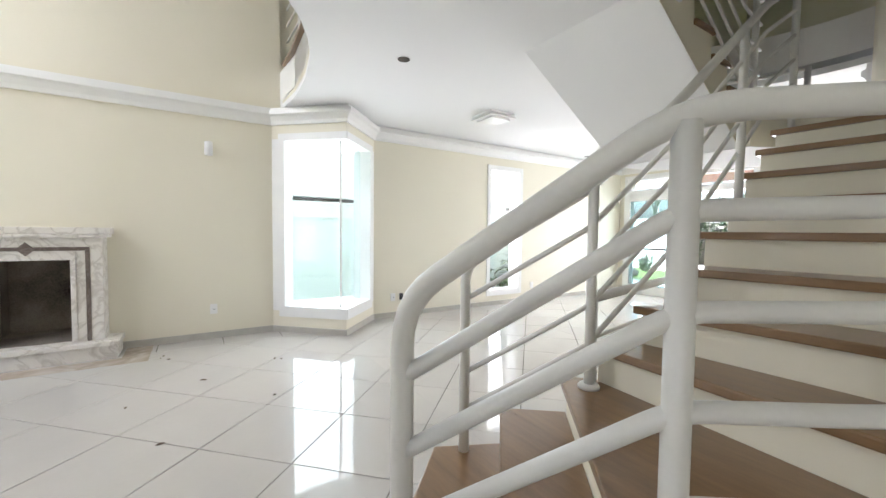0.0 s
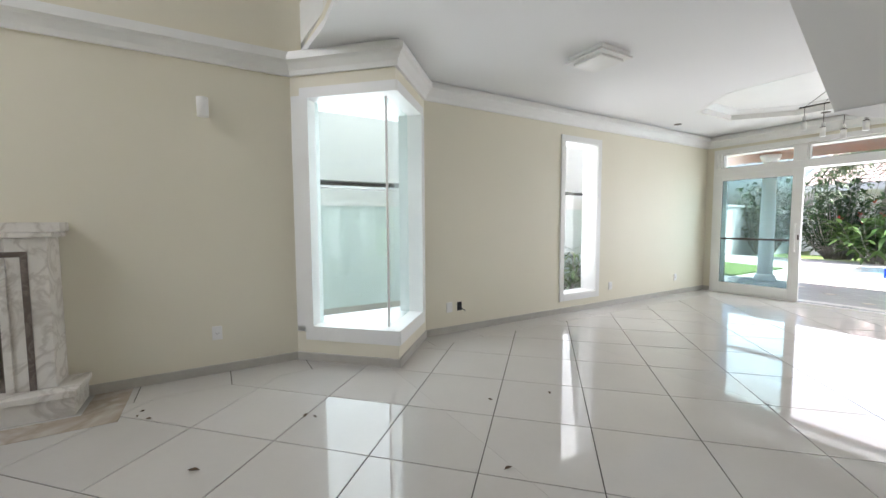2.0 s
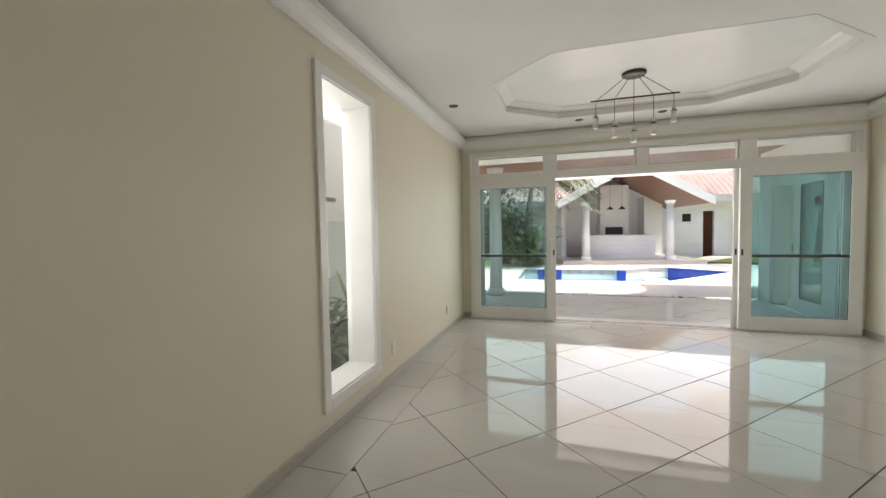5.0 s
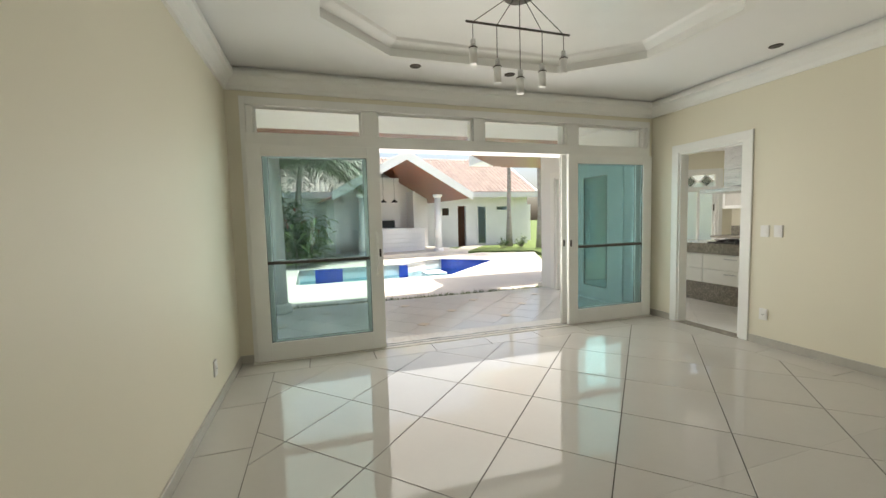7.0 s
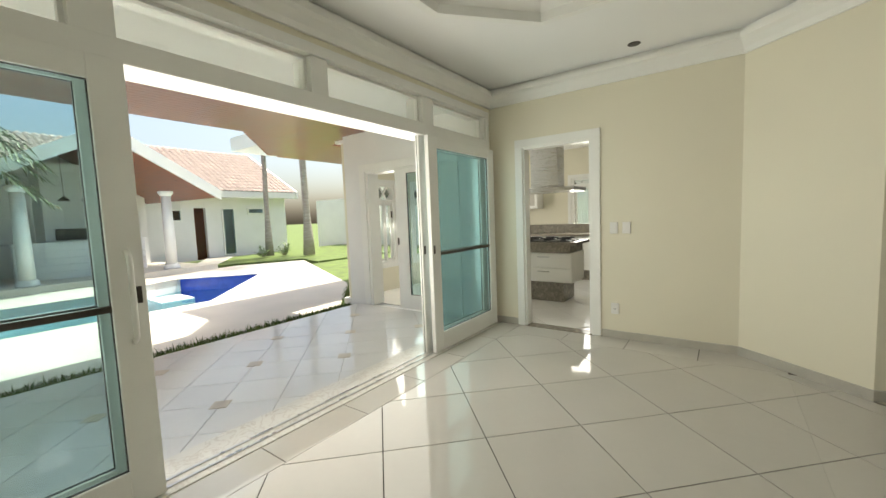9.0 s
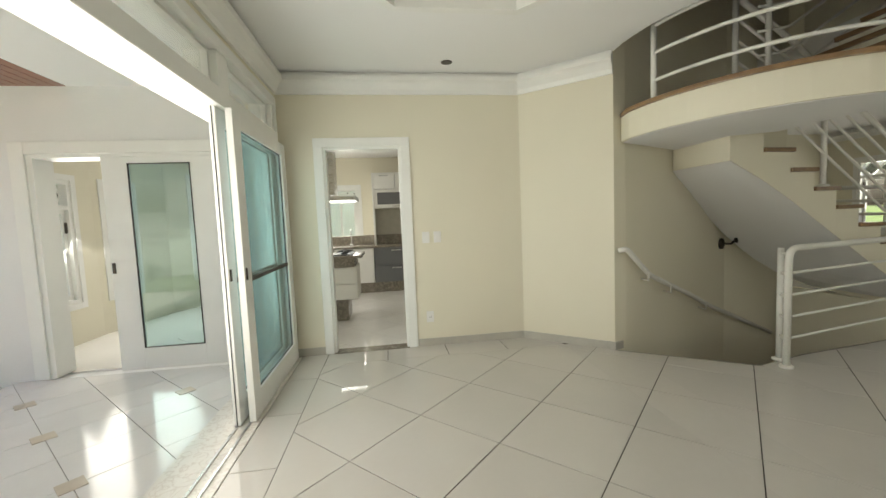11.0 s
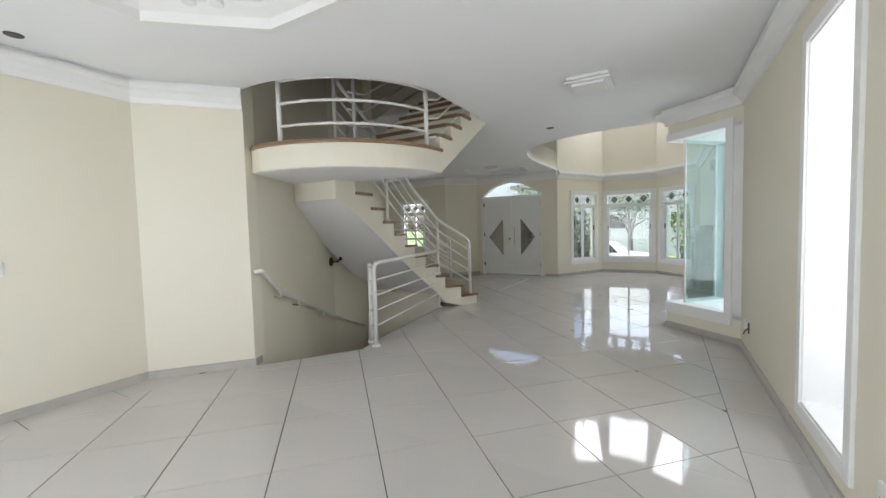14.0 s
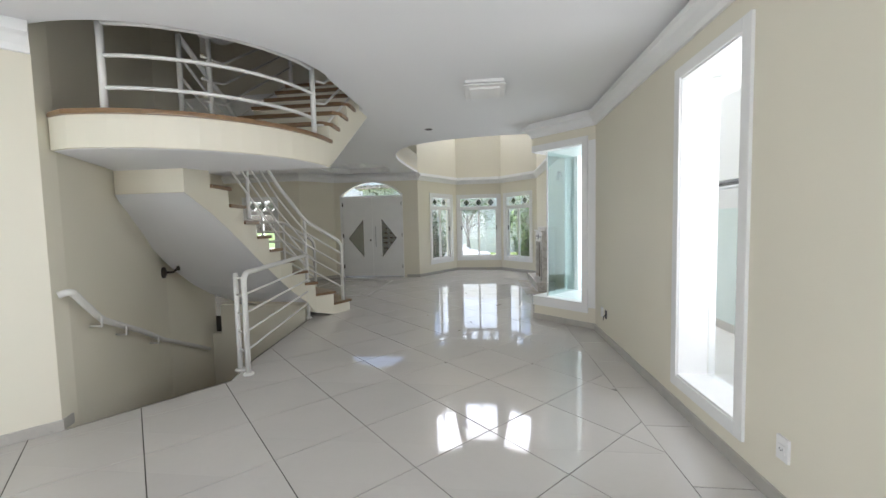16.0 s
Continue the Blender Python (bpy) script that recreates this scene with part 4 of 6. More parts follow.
# ---- lattice windows ----
def lattice_window(name, label, a, b, s0, s1, z0, z1, diamonds, band=0.30):
    """A white sliding window with a lattice band; local x runs along the wall, y into the room."""
    o = tagged(new(name), label, "window", kind="structure")
    L = s1 - s0
    t, yb = 0.05, -0.12
    part("architrave", boxes((-0.07, 0, 0, 0.018, -0.07, z1 - z0 + 0.07), (L, L + 0.07, 0, 0.018, -0.07, z1 - z0 + 0.07), (0, L, 0, 0.018, z1 - z0, z1 - z0 + 0.07), (0, L, 0, 0.02, -0.07, 0.0), bevel=0.003), WHITE, o)
    h = z1 - z0
    part("window_frame", boxes((0, t, yb, 0, 0, h), (L - t, L, yb, 0, 0, h), (t, L - t, yb, 0, 0, t), (t, L - t, yb, 0, h - t, h), (t, L - t, yb, 0, h - band - t, h - band), bevel=0.003), WHITE, o)
    mid = L / 2
    sash = [(t, mid + 0.02, yb + 0.05), (mid - 0.02, L - t, yb + 0.02)]
    zt = h - band - t
    for x0, x1, y in sash:
        part("sash", boxes((x0, x0 + 0.045, y, y + 0.025, t, zt), (x1 - 0.045, x1, y, y + 0.025, t, zt), (x0 + 0.045, x1 - 0.045, y, y + 0.025, t, t + 0.045), (x0 + 0.045, x1 - 0.045, y, y + 0.025, zt - 0.045, zt), bevel=0.002), WHITE, o)
        p = part("pane", boxes((x0 + 0.045, x1 - 0.045, y + 0.01, y + 0.015, t + 0.045, zt - 0.045)), GLASS, o)
        p.visible_shadow = False
    part("latch", boxes((t + 0.01, t + 0.03, yb + 0.075, yb + 0.095, 0.85, 0.98)), DARKMETAL, o)
    part("latch", boxes((L - t - 0.03, L - t - 0.01, yb + 0.05, yb + 0.07, 0.85, 0.98)), DARKMETAL, o)
    zc, hh = h - band / 2 - t / 2, (band - t) / 2
    p = part("pane", boxes((t, L - t, yb + 0.03, yb + 0.035, h - band, h - t)), GLASS, o)
    p.visible_shadow = False
    lat = bmesh.new()
    xs = [t + (L - 2 * t) * (i + 0.5) / diamonds for i in range(diamonds)]
    wdt = min(hh, (L - 2 * t) / diamonds / 2) * 0.92

    def bar(p, q):
        d = (Vector(q) - Vector(p)).normalized()
        n_ = Vector((-d.y, d.x)) * 0.011
        pts = [Vector(p) + n_, Vector(q) + n_, Vector(q) - n_, Vector(p) - n_]
        lo = [lat.verts.new((v.x, yb + 0.02, v.y)) for v in pts]
        hi = [lat.verts.new((v.x, yb + 0.055, v.y)) for v in pts]
        fs = [lat.faces.new(lo), lat.faces.new(hi)] + [lat.faces.new((lo[i], lo[(i + 1) % 4], hi[(i + 1) % 4], hi[i])) for i in range(4)]
        bmesh.ops.recalc_face_normals(lat, faces=fs)
    for i, x in enumerate(xs):
        for p, q in (((x - wdt, zc), (x, zc + hh)), ((x, zc + hh), (x + wdt, zc)), ((x + wdt, zc), (x, zc - hh)), ((x, zc - hh), (x - wdt, zc))):
            bar(p, q)
        nxt = xs[i + 1] - wdt if i + 1 < diamonds else L - t
        bar((x + wdt, zc), (nxt, zc))
        if i == 0:
            bar((t, zc), (x - wdt, zc))
    part("lattice", lat, WHITE, o, "white diamond lattice")
    for x in xs:
        dm = bmesh.new()
        k_ = 0.86
        lo = [dm.verts.new(v) for v in ((x - wdt * k_, yb + 0.04, zc), (x, yb + 0.04, zc - hh * k_), (x + wdt * k_, yb + 0.04, zc), (x, yb + 0.04, zc + hh * k_))]
        hi = [dm.verts.new((v.co.x, yb + 0.046, v.co.z)) for v in lo]
        fs = [dm.faces.new(lo), dm.faces.new(hi)] + [dm.faces.new((lo[i], lo[(i + 1) % 4], hi[(i + 1) % 4], hi[i])) for i in range(4)]
        bmesh.ops.recalc_face_normals(dm, faces=fs)
        part("diamond_pane", dm, SMOKED, o, "grey diamond pane").visible_shadow = False
    u = (Vector(b) - Vector(a)).normalized()
    put(o, pose(a[0] + u.x * s0, a[1] + u.y * s0, z0, 0, 0, facing(a, b)))
    return o


for i, (a, b, s0, s1) in enumerate(FACETS):
    lattice_window("window_front_%d" % (i + 1), "white sliding window with a diamond lattice band", a, b, s0, s1, SILL, HEAD, 3 if i == 1 else 2)
    lattice_window("window_upper_%d" % (i + 1), "white upper window with a diamond lattice band", a, b, s0, s1, UP0, UP1, 3 if i == 1 else 2)
lattice_window("window_hall", "small white lattice window in the hall", (6.14, -10.4), (8.2, -10.4), 0.66, 1.51, 0.75, 2.15, 3)

# ---- entrance door ----
ed = tagged(new("door_entrance"), "white double entrance door with diamond glass and an arched light", "door", kind="structure")
CX = (DX0 + DX1) / 2
y = -11.20
w = bmesh.new()
part("frame", boxes((DX0, DX0 + 0.03, -11.3, -11.10, 0, DZ), (DX1 - 0.03, DX1, -11.3, -11.10, 0, DZ), (DX0 + 0.03, DX1 - 0.03, -11.3, -11.12, DZ - 0.03, DZ)), WHITE, ed)


def leaf(x0, x1, tip):
    """A door leaf whose glass is half a diamond."""
    xi = x0 + 0.25 if tip > (x0 + x1) / 2 else x1 - 0.25
    zt, zm, zb = 1.60, 1.07, 0.54
    outline = [(x0, 0.02), (x1, 0.02), (x1, DZ - 0.035), (x0, DZ - 0.035)]
    bm = filled(outline, [[(xi, zb), (tip, zm), (xi, zt)]], -0.022, 0.022)
    for v in bm.verts:
        v.co = Vector((v.co.x, y + v.co.z, v.co.y))
    bmesh.ops.recalc_face_normals(bm, faces=list(bm.faces))
    lf = part("leaf", bm, WHITE, ed, "white painted door leaf")
    g_ = bmesh.new()
    pts = [(xi, zb), (tip, zm), (xi, zt)]
    lo = [g_.verts.new((px, y - 0.004, pz)) for px, pz in pts]
    hi = [g_.verts.new((px, y + 0.004, pz)) for px, pz in pts]
    g_.faces.new(lo)
    g_.faces.new(hi)
    for i in range(3):
        g_.faces.new((lo[i], lo[(i + 1) % 3], hi[(i + 1) % 3], hi[i]))
    bmesh.ops.recalc_face_normals(g_, faces=list(g_.faces))
    part("door_glass", g_, MIRRORGLASS, lf, "reflective grey glass")
    inner = boxes((min(x0, x1) + 0.10, max(x0, x1) - 0.10, y + 0.022, y + 0.027, 0.12, 0.30))
    part("panel", inner, WHITE, lf)
    for z in (0.25, 1.10, 1.95):
        hx = DX0 + 0.03 if x0 < CX - 0.2 and x0 < 4.0 else DX1 - 0.06
        part("hinge", boxes((hx, hx + 0.03, y + 0.022, y + 0.03, z, z + 0.10)), DARKMETAL, lf)


leaf(DX0 + 0.032, CX - 0.003, 3.80)
leaf(CX + 0.003, DX1 - 0.032, 5.16)
part("pull_handle", tubes((bent([(CX - 0.10, y + 0.022, 0.85), (CX - 0.10, y + 0.07, 0.87), (CX - 0.10, y + 0.07, 1.38), (CX - 0.10, y + 0.022, 1.40)], 0.02), 0.013)), METAL, ed)
part("lock", made(lambda bm: lathe(bm, [(0, 0), (0.025, 0), (0.025, 0.015), (0, 0.015)])), DARKMETAL, ed).matrix_basis = pose(CX + 0.06, y + 0.022, 1.02, -90, 0, 0)
bm = bmesh.new()
lo = [bm.verts.new((x, -11.205, z)) for x, z in arch] 
hi = [bm.verts.new((x, -11.195, z)) for x, z in arch]
bm.faces.new(lo)
bm.faces.new(hi)
for i in range(len(arch)):
    j = (i + 1) % len(arch)
    bm.faces.new((lo[i], lo[j], hi[j], hi[i]))
bmesh.ops.recalc_face_normals(bm, faces=list(bm.faces))
p = part("arched_pane", bm, GLASS, ed)
p.visible_shadow = False
for k in range(len(arch) - 1):
    (xa, za), (xb, zb) = arch[k], arch[k + 1]
part("arch_trim", tubes(([(x, -11.115, z) for x, z in arch], 0.022), sides=8), WHITE, ed)

# inlaid rug of stone in the hall floor
rug = tagged(new("floor_inlay"), "brown stone line and small inset dots in the hall floor", "floor inlay", kind="structure")
for d in ((3.75, 5.35, -8.40, -8.33), (3.75, 5.35, -10.55, -10.48), (3.75, 3.82, -10.48, -8.40), (5.28, 5.35, -10.48, -8.40)):
    part("strip", boxes((*d, -0.002, 0.0015)), DARKSTONE, rug)
for i in range(3):
    for j in range(4):
        cx, cy = 4.05 + 0.5 * i, -10.2 + 0.5 * j
        part("inset", made(lambda bm: prism(bm, [(cx - 0.06, cy), (cx, cy - 0.06), (cx + 0.06, cy), (cx, cy + 0.06)], -0.002, 0.0015)), DARKSTONE, rug)


# ---- kitchen and breakfast room ----
w = bmesh.new()
box(w, 5.20, 5.3, -2.7, -2.5, 0, 2.7)
box(w, 5.2, 9.4, -2.7, -2.5, 0, 2.7)
KW = [(8.95, -2.6), (8.95, 1.75), (7.8, 2.5), (6.6, 2.75), (5.2, 2.75)]
KH = [[(2.15, 2.85, 0.95, 2.02)], [(0.25, 0.95, 0.55, 2.2)], [(0.62, 1.06, 0.5, 1.98)], [(0.33, 0.80, 0.5, 1.98)]]
for (a, b), hs in zip(zip(KW, KW[1:]), KH):
    L = (Vector(b) - Vector(a)).length
    pierced(w, b, a, 0.18, 0, 2.7, [(L - h1, L - h0, z0, z1) for h0, h1, z0, z1 in hs])
structure("wall_kitchen", w, WALL, "cream kitchen walls round a breakfast bay", "wall")
structure("ceiling_kitchen", boxes((5.135, 9.6, -2.9, 3.0, 2.62, 2.7)), CEIL, "white kitchen ceiling", "ceiling")
structure("floor_kitchen", boxes((5.135, 9.6, -2.9, 3.0, -0.1, 0.0)), PATIO, "white tiled kitchen floor", "floor")
for k, ((a, b), hs) in enumerate(zip(zip(KW, KW[1:]), KH)):
    for h0, h1, z0, z1 in hs:
        L = (Vector(b) - Vector(a)).length
        lattice_window("window_kitchen_%d" % (k + 1), "white sliding kitchen window", a, b, h0, h1, z0, z1, 2, 0.30 if k else 0.12)


def base_unit(name, label, x0, x1, y0, y1, z0, z1, mat, rows, face, cat="cabinet"):
    """A cabinet with drawer or door fronts on its -x face."""
    o = thing(name, label, cat, "kitchen units")
    part("carcass", boxes((x0 + 0.02, x1, y0, y1, z0, z1)), WHITE if mat is not GREYLAM else GREYLAM, o)
    h = (z1 - z0) / rows
    for r in range(rows):
        f = part("front", boxes((x0, x0 + 0.018, y0 + 0.004, y1 - 0.004, z0 + h * r + 0.004, z0 + h * (r + 1) - 0.012), bevel=0.003), mat, o)
        part("handle", boxes((x0 - 0.018, x0 - 0.006, (y0 + y1) / 2 - 0.09, (y0 + y1) / 2 + 0.09, z0 + h * (r + 1) - 0.07, z0 + h * (r + 1) - 0.055)), METAL, f)
    return o


base_unit("island_unit", "white kitchen island drawers", 6.75, 7.35, -0.42, 0.42, 0.30, 0.74, WHITE, 2, 0)
base_unit("island_unit", "white kitchen island drawers", 6.75, 7.35, 0.425, 1.25, 0.30, 0.74, WHITE, 2, 0)
structure("island_plinth", boxes((6.80, 7.30, -0.28, 1.2, 0, 0.30)), GRANITE, "grey stone plinth of the kitchen island", "plinth")
isl = tagged(part("island_worktop", boxes((6.70, 7.42, -0.50, 1.30, 0.86, 0.90), (6.74, 7.36, -0.40, 1.25, 0.741, 0.86), bevel=0.006), GRANITE), "polished grey brown granite island worktop", "worktop")
ct = thing("cooktop", "black gas cooktop on the kitchen island", "cooktop")
part("plate", boxes((6.80, 7.25, -0.38, 0.40, 0.90, 0.912), bevel=0.003), BLACK, ct)
for i in range(2):
    for j in range(3):
        x, yy = 6.92 + 0.22 * i, -0.25 + 0.26 * j
        part("burner", made(lambda bm: lathe(bm, [(0, 0), (0.05, 0), (0.045, 0.02), (0, 0.022)], (x, yy, 0.912), 14)), BLACK, ct)
        part("grate", boxes((x - 0.09, x + 0.09, yy - 0.006, yy + 0.006, 0.935, 0.95), (x - 0.006, x + 0.006, yy - 0.1, yy + 0.1, 0.935, 0.95), (x - 0.09, x - 0.08, yy - 0.006, yy + 0.006, 0.912, 0.935), (x + 0.08, x + 0.09, yy - 0.006, yy + 0.006, 0.912, 0.935)), BLACK, ct)
hd = thing("range_hood", "brushed steel chimney hood over the island", "hood")
part("chimney", boxes((6.90, 7.20, -0.18, 0.24, 1.72, 2.62), bevel=0.003), METAL, hd)
part("canopy", boxes((6.75, 7.36, -0.46, 0.50, 1.64, 1.70), bevel=0.006), METAL, hd)
for y0, y1, mat, rows, lab in ((-0.725, -0.12, WHITE, 1, "white kitchen base cabinet"), (-0.115, 0.5, WHITE, 1, "white kitchen base cabinet"), (0.505, 1.7, WHITE, 1, "white kitchen base cabinet"), (-1.56, -0.73, GREYLAM, 2, "grey kitchen drawer cabinet"), (-2.48, -1.565, GREYLAM, 2, "grey kitchen drawer cabinet")):
    base_unit("base_cabinet", lab, 8.35, 8.93, y0, y1, 0.20, 0.86, mat, rows, 0)
structure("cabinet_plinth", boxes((8.42, 8.9, -2.48, 1.7, 0, 0.20)), GRANITE, "grey stone plinth under the cabinets", "plinth")
tagged(part("worktop", boxes((8.32, 8.94, -2.48, 1.72, 0.86, 0.90), (8.90, 8.944, -2.48, 1.72, 0.90, 1.08), bevel=0.005), GRANITE), "grey brown granite worktop with an upstand", "worktop")
for y0, y1 in ((-1.18, -0.78), (-1.58, -1.185), (-2.02, -1.585)):
    base_unit("wall_cabinet", "white kitchen wall cabinet", 8.60, 8.94, y0, y1, 1.96, 2.28, WHITE, 1, 0)
rk = thing("wall_cabinet", "white wall cabinet with an aluminium framed glass flap", "cabinet")
part("carcass", boxes((8.62, 8.94, -1.70, -0.78, 1.60, 1.955)), WHITE, rk)
flap = part("flap", boxes((8.60, 8.618, -1.69, -0.79, 1.62, 1.67), (8.60, 8.618, -1.69, -0.79, 1.90, 1.95), (8.60, 8.618, -1.69, -1.64, 1.67, 1.90), (8.60, 8.618, -0.84, -0.79, 1.67, 1.90)), WHITE, rk)
part("glass", boxes((8.605, 8.612, -1.64, -0.84, 1.67, 1.90)), GREYLAM, rk)
part("handle", boxes((8.582, 8.596, -1.35, -1.12, 1.635, 1.648)), METAL, flap)
part("side_panel", boxes((8.60, 8.94, -0.778, -0.745, 0.902, 2.28)), WHITE, rk, "tall white side panel")
part("niche_back", boxes((8.885, 8.898, -1.70, -0.78, 1.082, 1.60)), BASE, rk, "grey panel behind the niche")
gc = thing("wall_cabinet", "white kitchen wall cabinet with two grey glass doors", "cabinet")
part("carcass", boxes((8.62, 8.94, 0.86, 1.70, 1.43, 1.87)), WHITE, gc)
for y0, y1, hy in ((0.865, 1.275, 1.245), (1.285, 1.695, 1.315)):
    gd = part("door", boxes((8.60, 8.618, y0, y1, 1.44, 1.49), (8.60, 8.618, y0, y1, 1.81, 1.86), (8.60, 8.618, y0, y0 + 0.05, 1.49, 1.81), (8.60, 8.618, y1 - 0.05, y1, 1.49, 1.81)), WHITE, gc)
    part("glass", boxes((8.606, 8.611, y0 + 0.05, y1 - 0.05, 1.49, 1.81)), BASE, gd)
    part("handle", boxes((8.580, 8.592, hy - 0.006, hy + 0.006, 1.52, 1.70)), METAL, gd)
tap = thing("tap", "chrome kitchen tap with a high curved spout", "tap")
part("spout", tubes((bent([(8.72, -0.30, 0.9), (8.72, -0.30, 1.18), (8.62, -0.30, 1.22), (8.56, -0.30, 1.12)], 0.06), 0.012)), METAL, tap)
part("base", made(lambda bm: lathe(bm, [(0, 0), (0.03, 0), (0.025, 0.03), (0, 0.035)], (8.72, -0.30, 0.9))), METAL, tap)

for ob in scene.objects:
    if ob.parent is None and ob.name.split(".")[0] in ("island_unit", "island_plinth", "island_worktop", "cooktop", "range_hood"):
        ob.location = (-0.44, -0.15, 0)


# ---- annex front: sliding door from the breakfast room to the patio ----
w = bmesh.new()
pierced(w, (4.98, 0.25), (4.98, 2.62), -0.2, -0.2, 2.9, [(0.30, 1.90, -0.02, 2.06)])
structure("wall_annex", w, STUCCO, "white stucco wall of the breakfast room facing the patio", "wall")
af = tagged(new("door_annex_frame"), "white door casing round the breakfast room door", "door frame", kind="structure")
part("architrave", boxes((4.955, 4.98, 0.44, 0.55, 0.0, 2.17), (4.955, 4.98, 2.15, 2.27, 0, 2.17), (4.955, 4.98, 0.55, 2.15, 2.06, 2.17), bevel=0.004), WHITE, af)
part("jamb", boxes((4.975, 5.2, 2.10, 2.15, 0, 2.06), (4.975, 5.2, 0.55, 0.58, 0, 2.06), (4.975, 5.2, 0.58, 2.10, 2.03, 2.06)), WHITE, af)
al = thing("sliding_door", "white sliding door with a tall green glass panel, half open", "door")
for a, b in ((0.58, 0.80), (1.34, 1.56)):
    part("stile", boxes((4.99, 5.03, a, b, 0.01, 2.03), bevel=0.004), WHITE, al)
part("rail", boxes((4.991, 5.029, 0.80, 1.34, 0.01, 0.22)), WHITE, al)
part("rail", boxes((4.991, 5.029, 0.80, 1.34, 1.97, 2.03)), WHITE, al)
p = part("pane", boxes((5.005, 5.011, 0.80, 1.34, 0.22, 1.97)), GREENGLASS, al)
p.visible_shadow = False
part("gasket", boxes((4.986, 5.0, 0.80, 0.808, 0.22, 1.97), (4.986, 5.0, 1.332, 1.34, 0.22, 1.97), (4.986, 5.0, 0.808, 1.332, 1.962, 1.97), (4.986, 5.0, 0.808, 1.332, 0.22, 0.228)), BLACK, al)
part("lock", boxes((4.98, 4.99, 1.52, 1.545, 0.95, 1.05)), DARKMETAL, al)

# ---- patio ----
structure("patio_base", boxes((-1.6, 4.98, 0.26, 2.45, -0.3, -0.012)), DECK, "pale bedding under the patio tiles", "patio")
structure("ceiling_patio", boxes((-1.6, 4.98, 0.25, 1.76, 2.66, 2.75)), CEIL, "white plaster patio ceiling", "ceiling")
soff = tagged(new("ceiling_patio_boards"), "varnished red brown boarded eaves", "ceiling", kind="structure")
w = bmesh.new()
for i in range(17):
    box(w, -1.6, 5.3, 1.765 + 0.09 * i, 1.765 + 0.09 * i + 0.084, 2.66, 2.69)
for i in range(19):
    box(w, 5.3, 8.5, 3.30 + 0.09 * i, 3.30 + 0.09 * i + 0.084, 2.66, 2.69)
for i in range(16):
    yy = 3.30 + 0.1 * i
    x0 = 3.8 + 0.82 * (yy - 3.30)
    box(w, x0, 5.3, yy, yy + 0.094, 2.66, 2.69)
part("boards", w, REDWOOD, soff)
structure("roof_eaves", boxes((-1.8, 3.7, 1.76, 3.42, 2.70, 2.95), (3.7, 5.3, 1.76, 3.42, 2.70, 2.95), (4.5, 8.6, 3.42, 5.2, 2.70, 2.95), (-1.8, 5.3, 0.25, 1.76, 2.76, 2.95)), STUCCO, "white edge of the eaves over the patio", "roof")


def column(name, x, y, z0, h, r, label):
    o = thing(name, label, "column", "white round columns")
    part("base", made(lambda bm: lathe(bm, [(0, 0), (r * 1.5, 0), (r * 1.5, 0.05), (r * 1.35, 0.08), (r * 1.4, 0.11), (r * 1.1, 0.15), (0, 0.15)])), STUCCO, o)
    part("shaft", made(lambda bm: lathe(bm, [(0, 0.15), (r * 1.02, 0.15), (r, h * 0.4), (r * 0.88, h - 0.15), (0, h - 0.15)])), STUCCO, o)
    part("capital", made(lambda bm: lathe(bm, [(0, h - 0.15), (r * 0.95, h - 0.15), (r * 1.25, h - 0.08), (r * 1.35, h - 0.05), (r * 1.35, h), (0, h)])), STUCCO, o)
    return put(o, pose(x, y, z0))


column("column", 0.15, 2.22, 0.0, 2.66, 0.13, "white round plaster column on the patio")

# ---- garden ----
structure("ground", boxes((-300, 300, -17.5, -13.3, -1.4, -0.30), (-300, 300, -300, -17.5, -1.4, -1.05), (-300, -1.9, -13.3, 300, -0.6, -0.30), (9.7, 300, -13.3, 300, -0.6, -0.30), (-1.9, 9.7, 2.3, 5.3, -0.6, -0.30), (-1.9, 9.7, 10.15, 300, -0.6, -0.30), (-1.9, -0.1, 5.3, 10.15, -0.6, -0.30), (7.0, 9.7, 5.3, 10.15, -0.6, -0.30)), GRASS, "lawn and open ground around the house", "ground")
POOL = [(0.2, 5.65), (4.1, 5.65), (6.75, 8.6), (5.1, 9.95), (4.5, 9.7), (3.4, 8.8), (0.15, 8.78)]
deck_outer = [(-3.9, 2.95), (5.0, 2.95), (6.6, 4.6), (9.6, 10.6), (7.6, 11.6), (-3.9, 10.2)]
structure("pool_deck", filled(deck_outer, [POOL], -0.28, -0.10), DECK, "pale stone paving round the swimming pool", "pavement")
pool = tagged(new("swimming_pool"), "swimming pool with white walls, blue mosaic panels and low water", "pool", kind="structure")
w = bmesh.new()
n = len(POOL)
for i in range(n):
    beam(w, POOL[i], POOL[(i + 1) % n], 0.1, -1.5, -0.11, off=-0.1)
part("basin_wall", w, STUCCO, pool, "white basin wall")
part("basin_floor", filled(POOL, [], -1.6, -1.5), STUCCO, pool, "white basin floor")
w = bmesh.new()
box(w, 0.62, 1.46, 8.745, 8.78, -0.8, -0.12)
box(w, 3.30, 3.58, 8.60, 8.76, -0.8, -0.12)
beam(w, (5.15, 9.88), (6.70, 8.62), 0.04, -0.9, -0.12)
part("mosaic_panel", w, BLUE, pool, "blue mosaic panel")
part("steps", boxes((4.2, 4.9, 8.4, 9.3, -1.5, -0.43), (3.6, 4.2, 8.0, 8.8, -1.5, -0.7)), STUCCO, pool)
part("water", filled(POOL, [], -0.46, -0.45), water_m, pool)
w = bmesh.new()
rnd = random.Random(4)


